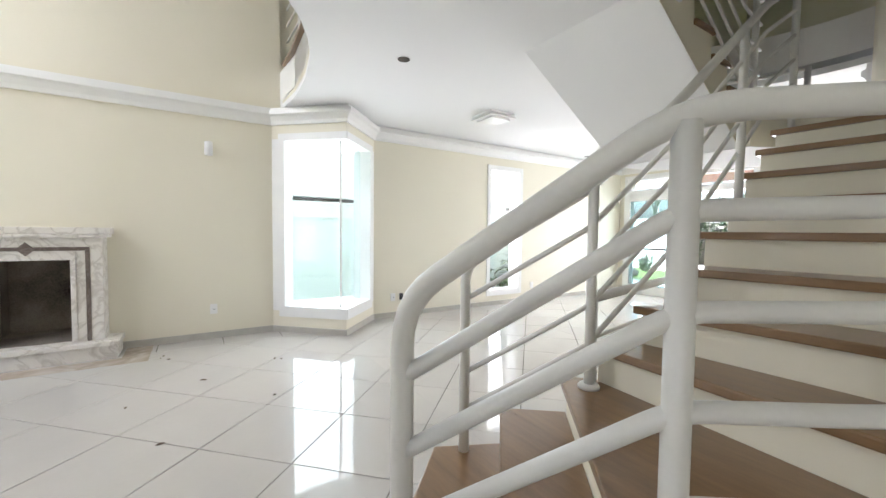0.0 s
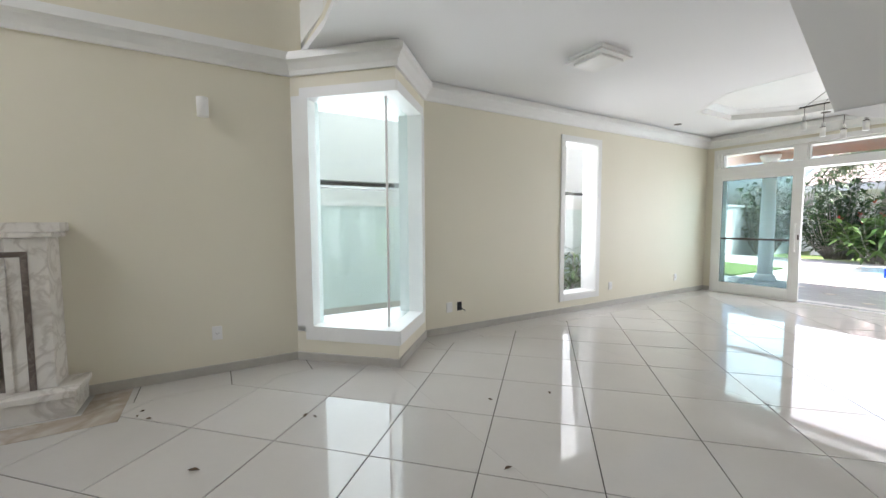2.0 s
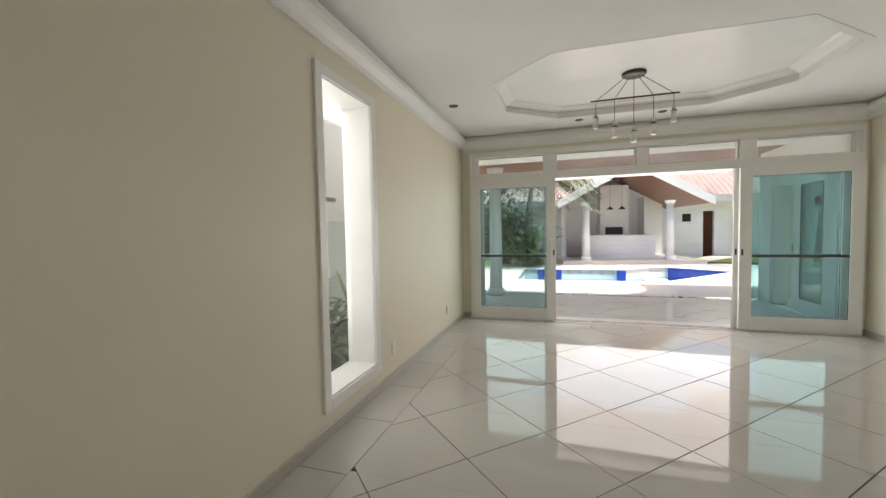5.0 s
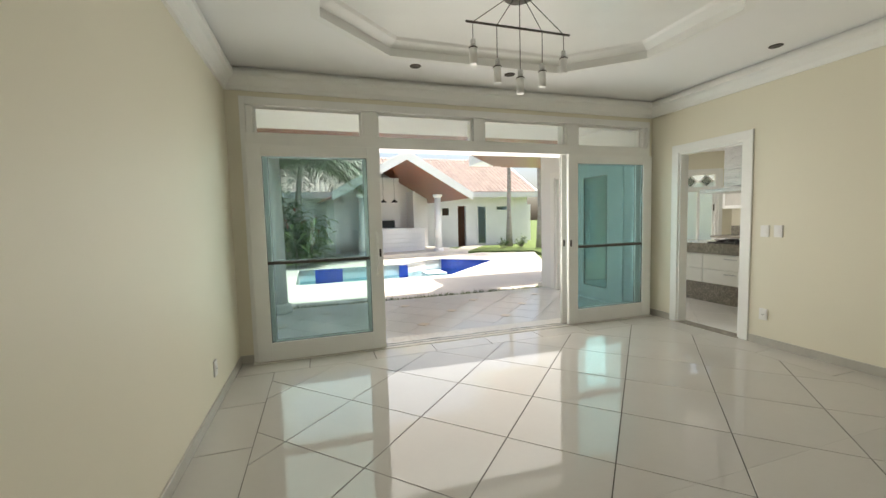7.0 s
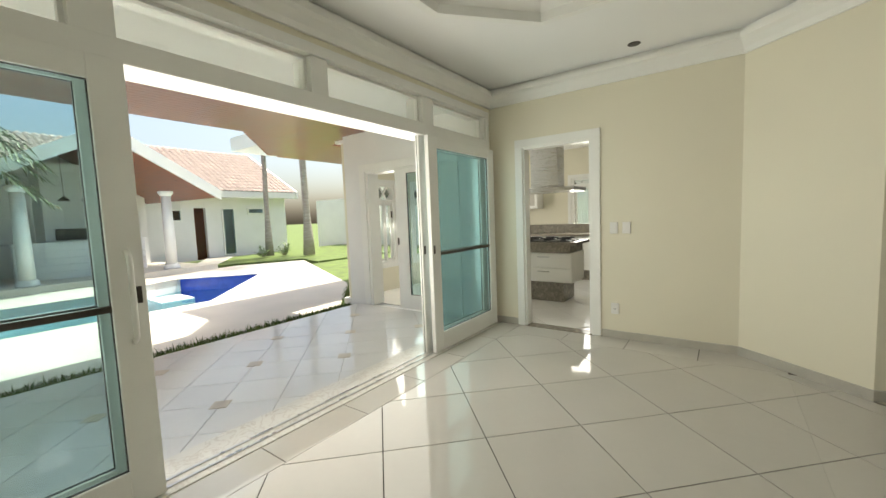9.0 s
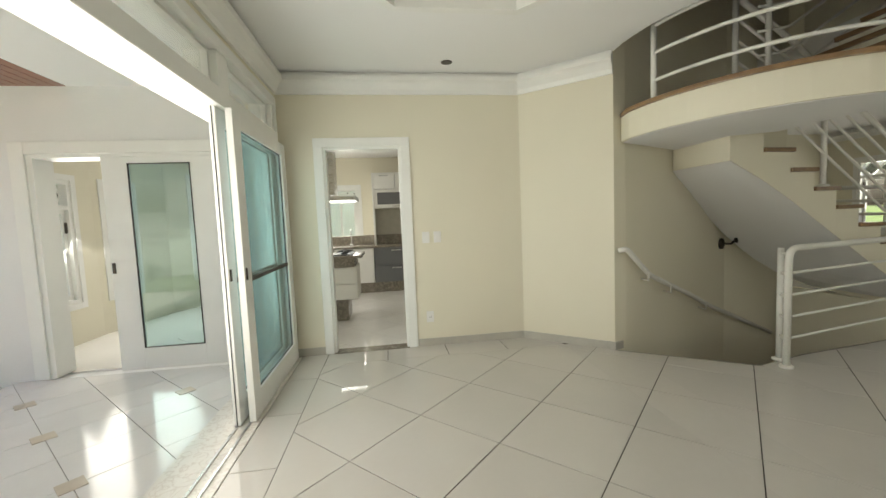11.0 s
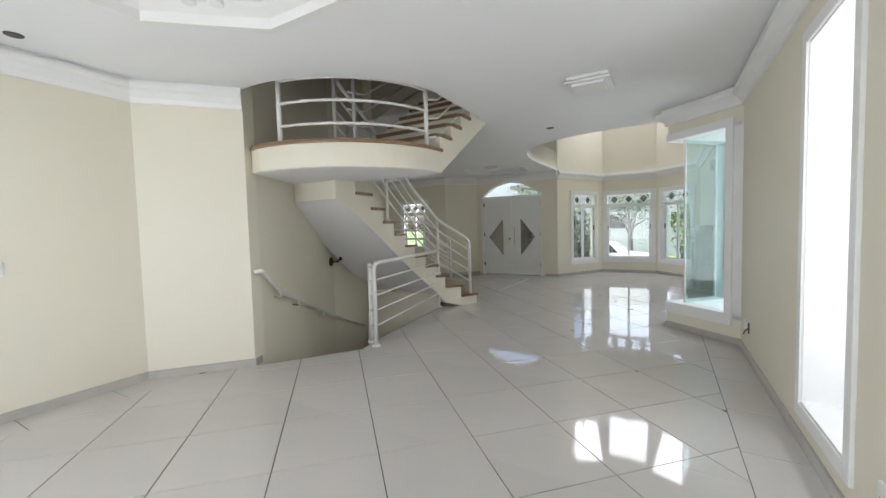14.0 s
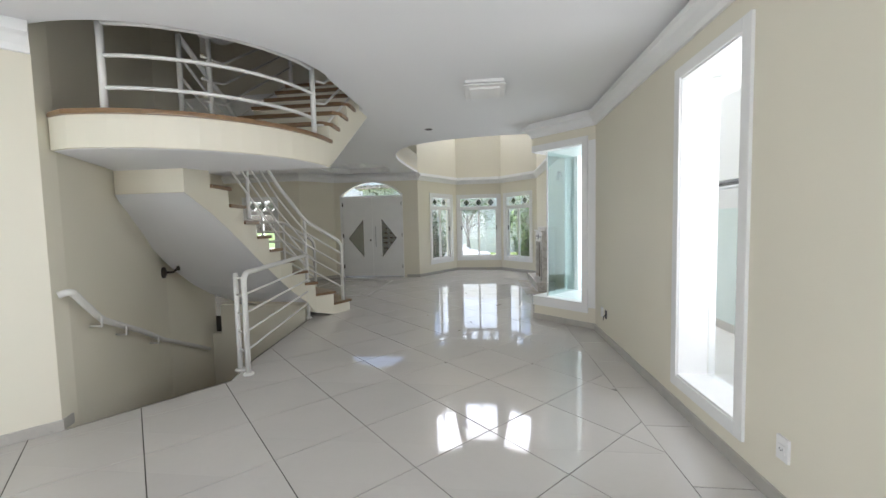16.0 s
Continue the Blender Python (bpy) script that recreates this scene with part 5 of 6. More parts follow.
def blades(bm, n_, region, z, h):
    for _ in range(n_):
        x, yy = region(rnd)
        a, l_ = rnd.uniform(0, 6.3), rnd.uniform(0.5, 1.0) * h
        d = Vector((math.cos(a), math.sin(a), 0)) * 0.012
        lean = Vector((rnd.uniform(-1, 1), rnd.uniform(-1, 1), 0)) * l_ * 0.5
        o = Vector((x, yy, z))
        bm.faces.new([bm.verts.new(o - d), bm.verts.new(o + d), bm.verts.new(o + lean + Vector((0, 0, l_)))])


blades(w, 5000, lambda r: (r.uniform(-3.0, 5.0), 2.47 + 0.45 * r.random() ** 1.3), -0.14, 0.13)
blades(w, 2500, lambda r: (lambda t: (5.0 + 1.6 * t + 0.6 * r.random(), 2.7 + 1.7 * t + r.uniform(-0.2, 0.3)))(r.random()), -0.14, 0.12)
gr = tagged(part("grass_strip", w, GRASS), "green grass between the patio and the pool paving", "grass", kind="stuff")
structure("lawn_strip", boxes((-3.9, 5.4, 2.44, 3.0, -0.3, -0.13)), GRASS, "strip of lawn along the patio", "lawn")
structure("lawn_east", filled([(5.02, 2.955), (15.8, 2.955), (15.8, 9.19), (8.91, 9.19), (6.61, 4.6)], [], -0.28, -0.11), GRASS, "lawn beside the pool paving", "lawn")
structure("lawn_far", filled([(9.2, 9.2), (16, 9.2), (16, 16.2), (6.0, 14.6), (6.8, 12.0), (7.8, 11.7), (9.65, 10.8)], [], -0.28, -0.05), GRASS, "lawn before the outbuilding", "lawn")
structure("path_garden", filled([(6.0, 11.6), (7.0, 11.9), (9.4, 15.4), (8.2, 15.4)], [], -0.25, -0.03), DECK, "stone garden path", "path")
structure("lawn_side", filled([(-3.9, 2.4), (-0.9, 2.4), (-0.8, 6.0), (-3.9, 7.0)], [], -0.28, -0.06), GRASS, "side lawn", "lawn")
structure("wall_garden_west", boxes((-4.15, -3.95, 0.0, 22, -0.3, 1.85), (-4.2, -3.9, 0.0, 22, 1.85, 1.92)), STUCCO, "white garden wall", "wall")
structure("wall_garden_arch", boxes((-4.12, -3.93, 4.6, 5.6, 1.92, 2.9)), STUCCO, "white raised part of the garden wall", "wall")
structure("wall_garden_east", boxes((15.8, 16.0, -2, 18, -0.3, 2.6)), STUCCO, "white garden wall", "wall")
structure("wall_garden_north", boxes((-4.1, 16, 21.8, 22, -0.3, 2.4)), STUCCO, "white garden wall", "wall")

# ---- pavilion ----
ang = 8.0
gz = thing("garden_pavilion", "white barbecue pavilion with a gabled red wood ceiling and white fascia", "pavilion")
W2, EAVE, APEX, DEP = 2.78, 2.32, 3.69, 3.6
for s in (-1, 1):
    bm = bmesh.new()
    pts = [(0, APEX), (s * W2, EAVE - 0.12)]
    for y0, y1, dz, th, m_ in ((-0.75, DEP, 0.0, 0.05, None),):
        q = [bm.verts.new((x, yy, z + k)) for k in (0.0, th) for yy in (y0, y1) for x, z in pts]
        fs = [(0, 1, 3, 2), (4, 6, 7, 5), (0, 2, 6, 4), (1, 5, 7, 3), (0, 4, 5, 1), (2, 3, 7, 6)]
        for f in fs:
            bm.faces.new([q[i] for i in f])
    bmesh.ops.recalc_face_normals(bm, faces=list(bm.faces))
    part("ceiling_board", bm, REDWOOD, gz, "varnished red wood boards")
    bm = bmesh.new()
    q = [bm.verts.new((x, yy, z)) for yy in (-0.84, -0.76) for x, z in ((0, APEX - 0.02), (s * (W2 + 0.1), EAVE - 0.20), (s * (W2 + 0.1), EAVE + 0.12), (0, APEX + 0.36))]
    for f in ((0, 1, 2, 3), (4, 7, 6, 5), (0, 4, 5, 1), (1, 5, 6, 2), (2, 6, 7, 3), (3, 7, 4, 0)):
        bm.faces.new([q[i] for i in f])
    bmesh.ops.recalc_face_normals(bm, faces=list(bm.faces))
    part("fascia", bm, STUCCO, gz, "white fascia board")
gable = bmesh.new()
low = [gable.verts.new((x, 2.9, z)) for x, z in ((-2.4, -0.1), (2.4, -0.1), (2.4, 2.38), (0, APEX - 0.012), (-2.4, 2.38))]
high = [gable.verts.new((v.co.x, 3.1, v.co.z)) for v in low]
gable.faces.new(low)
gable.faces.new(high)
for i in range(5):
    gable.faces.new((low[i], low[(i + 1) % 5], high[(i + 1) % 5], high[i]))
bmesh.ops.recalc_face_normals(gable, faces=list(gable.faces))
part("back_wall", gable, STUCCO, gz, "white gabled back wall")
part("inner_wall", boxes((1.3, 1.42, 2.0, 2.9, -0.1, 2.7)), STUCCO, gz)
part("side_wall", boxes((-2.4, -2.2, 1.6, 2.9, -0.1, 2.3)), STUCCO, gz)
part("chimney_block", boxes((-0.55, 0.70, 2.2, 2.9, 0.95, 3.30)), STUCCO, gz, "white chimney block")
part("grill_opening", boxes((-0.33, 0.43, 2.17, 2.20, 1.02, 1.36)), BLACK, gz, "black grill opening")
def bow(x):
    """Plan line of the curved counter front."""
    return 0.85 + 0.16 * x * x


for k in range(5):
    course = bmesh.new()
    line = [(-1.5 + 0.25 * i, bow(-1.5 + 0.25 * i)) for i in range(13)]
    prism(course, line + [(x, y + 0.12) for x, y in reversed(line)], 0.19 * k, 0.19 * k + 0.182)
    part("counter_course", course, STUCCO, gz, "white curved course of the counter front")
top_line = [(-1.56 + 0.26 * i, bow(-1.56 + 0.26 * i) - 0.03) for i in range(13)]
part("counter_top", made(lambda bm: prism(bm, top_line + [(1.56, 1.9), (-1.56, 1.9)], 0.95, 1.0)), STUCCO, gz)
part("floor_slab", boxes((-2.6, 2.8, -0.45, 3.6, -0.33, 0.0)), DECK, gz)
for x in (-0.35, 0.15):
    part("pendant_lamp", made(lambda bm: lathe(bm, [(0.02, 0.12), (0.14, 0.0), (0.15, -0.01), (0.015, 0.12)], (x, 1.3, 2.15), 16)), BLACK, gz)
    part("pendant_cord", tubes(([(x, 1.3, 2.27), (x, 1.3, 3.5)], 0.006), sides=5), BLACK, gz)
GX, GY = 4.045, 11.52
put(gz, pose(GX, GY, 0.05, 0, 0, ang))
for s in (-1.62, 1.62):
    column("column", GX + s * math.cos(radians(ang)), GY + s * math.sin(radians(ang)), 0.05, 2.40, 0.15, "white round plaster column of the garden pavilion")

# ---- outbuilding ----
ob_ = thing("outbuilding", "white outbuilding with a clay tile roof behind the pool", "house")
w = bmesh.new()
pierced(w, (12.15, 15.6), (-3.0, 15.6), -0.2, -0.3, 2.55, [(3.74, 4.20, -0.1, 2.1), (4.65, 5.15, 1.55, 2.05), (2.53, 3.10, 0.0, 2.1), (1.15, 1.95, 1.80, 2.1)])
part("wall", w, STUCCO, ob_, "white stucco wall")
part("room_back", boxes((-3, 12.15, 18.4, 18.6, -0.3, 2.55), (11.95, 12.15, 15.8, 18.4, -0.3, 2.55)), STUCCO, ob_)
for x0, x1, z0, z1 in ((9.05, 9.62, 0.0, 2.1), (10.2, 11.0, 1.80, 2.1), (7.0, 7.5, 1.55, 2.05)):
    fr = part("window", boxes((x0, x0 + 0.06, 15.55, 15.62, z0, z1), (x1 - 0.06, x1, 15.55, 15.62, z0, z1), (x0 + 0.06, x1 - 0.06, 15.55, 15.62, z1 - 0.06, z1), (x0 + 0.06, x1 - 0.06, 15.55, 15.62, z0, z0 + 0.06)), WHITE, ob_)
    part("pane", boxes((x0 + 0.06, x1 - 0.06, 15.58, 15.59, z0 + 0.06, z1 - 0.06)), GREENGLASS, fr)
part("door", boxes((7.96, 8.01, 15.7, 16.1, 0, 2.08)), REDWOOD, ob_, "open dark wooden door")
part("interior", boxes((7.2, 9.0, 17.0, 17.1, -0.2, 2.5)), REDWOOD, ob_)
part("eave", boxes((-3.5, 12.4, 15.0, 15.7, 2.55, 2.65), (-3.5, 12.4, 14.95, 15.0, 2.52, 2.80)), STUCCO, ob_)
RO0, RO1 = Vector((0, 14.95, 2.75)), Vector((0, 19.5, 5.15))
sl = (RO1 - RO0)
rt = bmesh.new()
U = 0.24
rows, cols = 14, 78
for r in range(rows):
    p0, p1 = RO0 + sl * (r / rows), RO0 + sl * ((r + 1.12) / rows)
    for c in range(cols):
        x = -3.4 + U * c
        if x > 12.2:
            continue
        prof_ = [(0, 0.0), (0.06, 0.05), (0.12, 0.065), (0.18, 0.05), (0.24, 0.0)]
        lo = [rt.verts.new((x + dx, p0.y, p0.z + dz + 0.045)) for dx, dz in prof_]
        hi = [rt.verts.new((x + dx, p1.y, p1.z + dz * 0.9)) for dx, dz in prof_]
        for k in range(4):
            rt.faces.new((lo[k], lo[k + 1], hi[k + 1], hi[k]))
roof = tagged(part("roof_tiles", rt, CLAY, ob_, "weathered pinkish clay roof tiles"), kind="stuff")
w = bmesh.new()
vs = [w.verts.new(v) for v in ((-3.4, 14.96, 2.73), (12.35, 14.96, 2.73), (12.35, 19.5, 5.12), (-3.4, 19.5, 5.12))]
w.faces.new(vs)
part("roof_deck", w, CLAY, ob_)
verge = bmesh.new()
low = [verge.verts.new((12.36, y, z)) for y, z in ((14.9, 2.52), (14.9, 2.85), (19.5, 5.3), (19.5, 4.95))]
high = [verge.verts.new((12.46, v.co.y, v.co.z)) for v in low]
verge.faces.new(low)
verge.faces.new(high)
for i in range(4):
    verge.faces.new((low[i], low[(i + 1) % 4], high[(i + 1) % 4], high[i]))
bmesh.ops.recalc_face_normals(verge, faces=list(verge.faces))
part("verge_board", verge, STUCCO, ob_, "white sloping verge board")
part("gable_wall", boxes((12.0, 12.15, 15.8, 19.4, 2.55, 2.9)), STUCCO, ob_)


# ---- plants ----
def leaf_faces(bm, o, d, up, length, width, segs=3, droop=0.3):
    """A pointed leaf folded along its rib."""
    side = d.cross(up).normalized()
    prev = None
    for k in range(segs + 1):
        t = k / segs
        c = o + d * (length * t) + up * (length * (0.25 * t - droop * t * t))
        wd = width * math.sin(math.pi * min(0.97, 0.12 + 0.85 * t)) * 0.5
        row = [bm.verts.new(c - side * wd + up * wd * 0.3), bm.verts.new(c), bm.verts.new(c + side * wd + up * wd * 0.3)]
        if prev:
            for i in range(2):
                bm.faces.new((prev[i], prev[i + 1], row[i + 1], row[i]))
        prev = row


def shrub(name, label, x, y, z, r, h, n_, mat, ll, lw, seed, flowers=0):
    rd = random.Random(seed)
    o = thing(name, label, "plant")
    stems, bm = bmesh.new(), bmesh.new()
    tips = []
    for i in range(max(6, n_ // 14)):
        a, rr = rd.uniform(0, 6.28), r * math.sqrt(rd.random())
        tip = Vector((math.cos(a) * rr, math.sin(a) * rr, h * rd.uniform(0.45, 1.0) * (1 - 0.35 * (rr / r) ** 2)))
        tube(stems, [(tip.x * 0.25, tip.y * 0.25, 0), (tip.x * 0.7, tip.y * 0.7, tip.z * 0.5), tuple(tip)], [0.015, 0.01, 0.005], 5)
        tips.append(tip)
    for i in range(n_):
        tip = rd.choice(tips)
        t = rd.uniform(0.25, 1.05)
        p = Vector((tip.x * (0.3 + 0.7 * t), tip.y * (0.3 + 0.7 * t), tip.z * t))
        a = rd.uniform(0, 6.28)
        d = Vector((math.cos(a), math.sin(a), rd.uniform(-0.2, 0.9))).normalized()
        leaf_faces(bm, p, d, Vector((0, 0, 1)), ll * rd.uniform(0.6, 1.2), lw * rd.uniform(0.7, 1.2), 3, rd.uniform(0.2, 0.7))
    part("stem_bunch", stems, BARK, o)
    tagged(part("foliage", bm, mat, o), kind="stuff")
    if flowers:
        for i in range(flowers):
            fl = bmesh.new()
            tip = rd.choice(tips) * rd.uniform(0.8, 1.05)
            for k in range(5):
                a = rd.uniform(0, 6.28)
                leaf_faces(fl, tip + Vector((0, 0, 0.03 * k)), Vector((math.cos(a), math.sin(a), 0.5)), Vector((0, 0, 1)), 0.13, 0.05, 2, 0.1)
            part("flower", fl, RED, o, "red flower spike")
    return put(o, pose(x, y, z))


def palm(name, label, x, y, z, height, rad, fronds, flen, seed, lean=0.0, mat=None):
    rd = random.Random(seed)
    o = thing(name, label, "palm tree")
    tr = bmesh.new()
    pts = [(lean * (t ** 2), 0, height * t) for t in [k / 10 for k in range(11)]]
    tube(tr, pts, [rad * (1.7 - 0.7 * min(1, k / 2)) * (1 - 0.025 * k) * (1 + 0.04 * (k % 2)) for k in range(11)], 14)
    part("trunk", tr, BARK, o)
    bm = bmesh.new()
    top = Vector(pts[-1])
    for i in range(fronds):
        a = 2.4 * i + rd.uniform(-0.3, 0.3)
        el = rd.uniform(-0.1, 1.0)
        d = Vector((math.cos(a), math.sin(a), 0))
        L = flen * rd.uniform(0.75, 1.1)
        spine = [top + d * (L * t) + Vector((0, 0, L * (el * t - (0.55 + 0.4 * el) * t * t))) for t in [k / 12 for k in range(13)]]
        tube(bm, spine, [0.018 * (1 - 0.07 * k) for k in range(13)], 4, False)
        side = Vector((-d.y, d.x, 0))
        for k in range(2, 13):
            for s in (-1, 1):
                for q in (0.0, 0.5):
                    p = spine[k] + (spine[k] - spine[k - 1]) * q
                    dd = (side * s + d * 0.55 + Vector((0, 0, rd.uniform(-0.5, 0.1)))).normalized()
                    leaf_faces(bm, p, dd, Vector((0, 0, 1)), L * 0.30 * math.sin(0.35 + 2.4 * k / 13), 0.05, 2, 0.5)
    part("crown", bm, mat or PALMLEAF, o)
    return put(o, pose(x, y, z))


shrub("flowering_shrub", "broad leaved shrub with red flower spikes beside the pool", 0.25, 10.1, -0.1, 1.05, 2.1, 480, LEAF, 0.55, 0.15, 1, 9)
shrub("shrub", "dark green shrub behind the flowering shrub", -0.95, 11.0, -0.1, 1.35, 3.4, 1600, DARKLEAF, 0.35, 0.12, 2)
shrub("shrub", "tall dark green shrub by the garden wall", -3.3, 11.6, -0.1, 1.2, 4.0, 1300, DARKLEAF, 0.3, 0.1, 12)
palm("palm_tree", "palm tree with drooping grey green fronds", 0.0, 11.2, -0.1, 3.7, 0.12, 40, 2.7, 3, 0.3)
palm("palm_tree", "tall pale palm trunk on the lawn", 9.65, 13.0, 0.0, 8.5, 0.10, 16, 2.4, 5, 0.15)
palm("palm_tree", "tall pale palm trunk near the east wall", 10.5, 11.5, 0.0, 8.0, 0.14, 16, 2.4, 6, -0.2)
shrub("low_shrub", "small yellow green shrub on the lawn", 9.2, 12.7, 0.0, 0.3, 0.5, 130, LEAF, 0.16, 0.05, 7)
shrub("low_shrub", "small yellow green shrub on the lawn", 10.1, 12.6, 0.0, 0.36, 0.6, 150, LEAF, 0.16, 0.05, 8)
shrub("round_shrub", "clipped round green shrub on the side lawn", -2.6, 5.6, -0.06, 0.4, 0.75, 420, DARKLEAF, 0.10, 0.05, 9)
shrub("round_shrub", "small grey green shrub on the side lawn", -3.1, 6.4, -0.06, 0.35, 0.7, 260, PALMLEAF, 0.12, 0.05, 10)
rock = thing("garden_rock", "dark rounded rock on the side lawn", "rock")
bm = bmesh.new()
bmesh.ops.create_icosphere(bm, subdivisions=3, radius=0.3)
for v in bm.verts:
    v.co *= 1 + 0.25 * noise.noise(v.co * 4)
    v.co.z *= 0.55
part("stone", bm, DARKMETAL, rock)
put(rock, pose(-2.0, 3.6, 0.05))


def tree(name, label, x, y, z, h, r, n_, seed, mat):
    rd = random.Random(seed)
    o = thing(name, label, "tree")
    tr, bm = bmesh.new(), bmesh.new()
    tube(tr, [(0, 0, 0), (0.05, 0, h * 0.3), (0.1, 0.05, h * 0.6)], [0.16, 0.12, 0.07], 10)
    limbs = []
    for i in range(9):
        a = i * 0.7 + rd.uniform(-0.3, 0.3)
        tip = Vector((math.cos(a) * r * rd.uniform(0.4, 0.8), math.sin(a) * r * rd.uniform(0.4, 0.8), h * rd.uniform(0.55, 0.95)))
        tube(tr, [(0.06, 0, h * rd.uniform(0.25, 0.55)), tuple(tip * 0.6 + Vector((0, 0, h * 0.2))), tuple(tip)], [0.06, 0.04, 0.015], 6)
        limbs.append(tip)
    for i in range(n_):
        c = rd.choice(limbs)
        p = c + Vector((rd.gauss(0, 1), rd.gauss(0, 1), rd.gauss(0, 0.8))) * r * 0.28
        a = rd.uniform(0, 6.28)
        leaf_faces(bm, p, Vector((math.cos(a), math.sin(a), rd.uniform(-0.6, 0.6))).normalized(), Vector((0, 0, 1)), rd.uniform(0.12, 0.26), 0.10, 2, 0.3)
    part("trunk", tr, BARK, o)
    part("crown", bm, mat, o)
    return put(o, pose(x, y, z))


# ---- side passage ----
structure("side_passage_floor", boxes((-1.58, -0.25, -9.0, 0.1, -0.3, 0.0)), PALE, "pale marble paving of the side passage", "pavement")
structure("wall_side_passage", boxes((-1.78, -1.58, -9.6, 0.2, -0.3, 1.52)), AQUA, "pale aqua boundary wall", "wall")
structure("wall_side_cap", boxes((-1.78, -1.55, -9.6, 0.2, 1.52, 1.73)), STUCCO, "white band of the boundary wall", "wall")
w = bmesh.new()
pierced(w, (-1.58, 0.2), (-1.58, -9.6), -0.2, 1.73, 3.8, [(1.3, 2.2, 1.80, 1.86), (5.7, 7.3, 1.80, 1.87)])
structure("wall_side_upper", w, STUCCO, "cream upper part of the boundary wall with a dark slot", "wall")
# dark sheet behind the slot puts its shade into the colour
structure("side_slot_shade_sheet", boxes((-1.80, -1.79, -9.6, 0.2, 1.75, 1.9)), DARKMETAL, "dark sheet added behind the wall slot for its shade", "wall")
pp = thing("water_pipe", "thin grey pipe along the boundary wall", "pipe")
part("pipe", tubes(([(-1.53, -7.2, 1.76), (-1.53, -4.4, 1.76)], 0.012), sides=8), METAL, pp)
structure("side_skirting", boxes((-1.58, -1.565, -9.0, 0.1, 0.0, 0.10)), BASE, "grey stone skirting outdoors", "skirting")
structure("planting_bed", boxes((-1.56, -0.30, -2.9, -0.6, 0.0, 0.10)), SOIL, "bed of black soil", "soil")
shrub("bed_plant", "thin leaved green plant in the black soil bed", -1.15, -2.1, 0.08, 0.35, 0.75, 90, LEAF, 0.42, 0.045, 21)
shrub("bed_plant", "thin leaved green plant in the black soil bed", -0.8, -2.75, 0.08, 0.3, 0.5, 80, LEAF, 0.36, 0.045, 22)

# ---- street side ----
structure("road", boxes((-60, 60, -27, -20.5, -1.07, -1.02)), ASPHALT, "asphalt street before the house", "road")
structure("pavement_front", boxes((-60, 60, -20.5, -18.9, -1.07, -0.92)), DECK, "pale street pavement", "pavement")
structure("path_front", boxes((2.8, 6.0, -17.4, -11.3, -0.32, -0.15)), DECK, "pale stone path to the entrance", "path")


def car(x, y, rz):
    o = thing("parked_car", "white parked estate car on the street", "car")
    prof_ = [(-2.1, 0.35), (-2.15, 0.75), (-2.0, 0.95), (-1.85, 1.42), (-1.5, 1.50), (0.3, 1.48), (1.0, 1.0), (2.0, 0.85), (2.15, 0.6), (2.1, 0.35)]
    bm = bmesh.new()
    l_ = [bm.verts.new((px, -0.85 + 0.10 * (pz > 1.1), pz)) for px, pz in prof_]
    r_ = [bm.verts.new((px, 0.85 - 0.10 * (pz > 1.1), pz)) for px, pz in prof_]
    bm.faces.new(l_)
    bm.faces.new(r_)
    for i in range(len(prof_)):
        j = (i + 1) % len(prof_)
        bm.faces.new((l_[i], l_[j], r_[j], r_[i]))
    bmesh.ops.recalc_face_normals(bm, faces=list(bm.faces))
    bmesh.ops.bevel(bm, geom=list(bm.edges), offset=0.04, segments=2, affect="EDGES")
    part("body", bm, CARPAINT, o)
    for s in (-1, 1):
        for xa, xb, xt0, xt1 in ((-1.75, -0.75, -1.62, -0.75), (-0.68, 0.55, -0.68, 0.18)):
            w_ = bmesh.new()
            q = [(xa, s * 0.862, 1.0), (xb, s * 0.862, 1.0), (xt1, s * 0.775, 1.42), (xt0, s * 0.775, 1.42)]
            lo = [w_.verts.new(v) for v in q]
            hi = [w_.verts.new((v[0], v[1] - s * 0.03, v[2])) for v in q]
            w_.faces.new(lo)
            w_.faces.new(hi)
            for i in range(4):
                w_.faces.new((lo[i], lo[(i + 1) % 4], hi[(i + 1) % 4], hi[i]))
            part("side_window", w_, DARKGLASS, o)
        for xw in (-1.35, 1.35):
            wl = part("wheel", made(lambda bm_: lathe(bm_, [(0, -0.1), (0.24, -0.1), (0.31, -0.06), (0.31, 0.06), (0.24, 0.1), (0, 0.1)])), BLACK, o)
            wl.matrix_basis = pose(xw, s * 0.78, 0.31, 90, 0, 0)
            part("rim", made(lambda bm_: lathe(bm_, [(0, -0.11), (0.19, -0.11), (0.20, -0.09), (0.20, 0.09), (0.19, 0.11), (0, 0.11)])), METAL, wl)
    return put(o, pose(x, y, -1.02, 0, 0, rz))


car(3.2, -21.8, 180)
shrub("garden_shrub", "tall dark green shrub before the front windows", 3.4, -15.5, -0.3, 0.75, 3.0, 900, DARKLEAF, 0.22, 0.09, 31)
shrub("garden_shrub", "tall green shrub before the front windows", -0.15, -15.6, -0.3, 0.7, 3.0, 800, LEAF, 0.22, 0.09, 32)
tree("tree", "leafy tree across the street", 2.6, -29.0, -1.05, 5.0, 2.2, 2000, 37, LEAF)
tree("tree", "leafy tree across the street", -1.8, -28.6, -1.05, 4.6, 2.0, 1800, 38, LEAF)
tree("tree", "leafy tree across the street", 8.5, -29.5, -1.05, 6.5, 2.4, 1500, 33, DARKLEAF)
tree("tree", "leafy tree across the street", -5.5, -30.5, -1.05, 7.0, 2.6, 1500, 34, LEAF)
tree("tree", "leafy tree behind the garden wall", -6.5, 9.0, -0.3, 6.5, 2.6, 1800, 35, DARKLEAF)
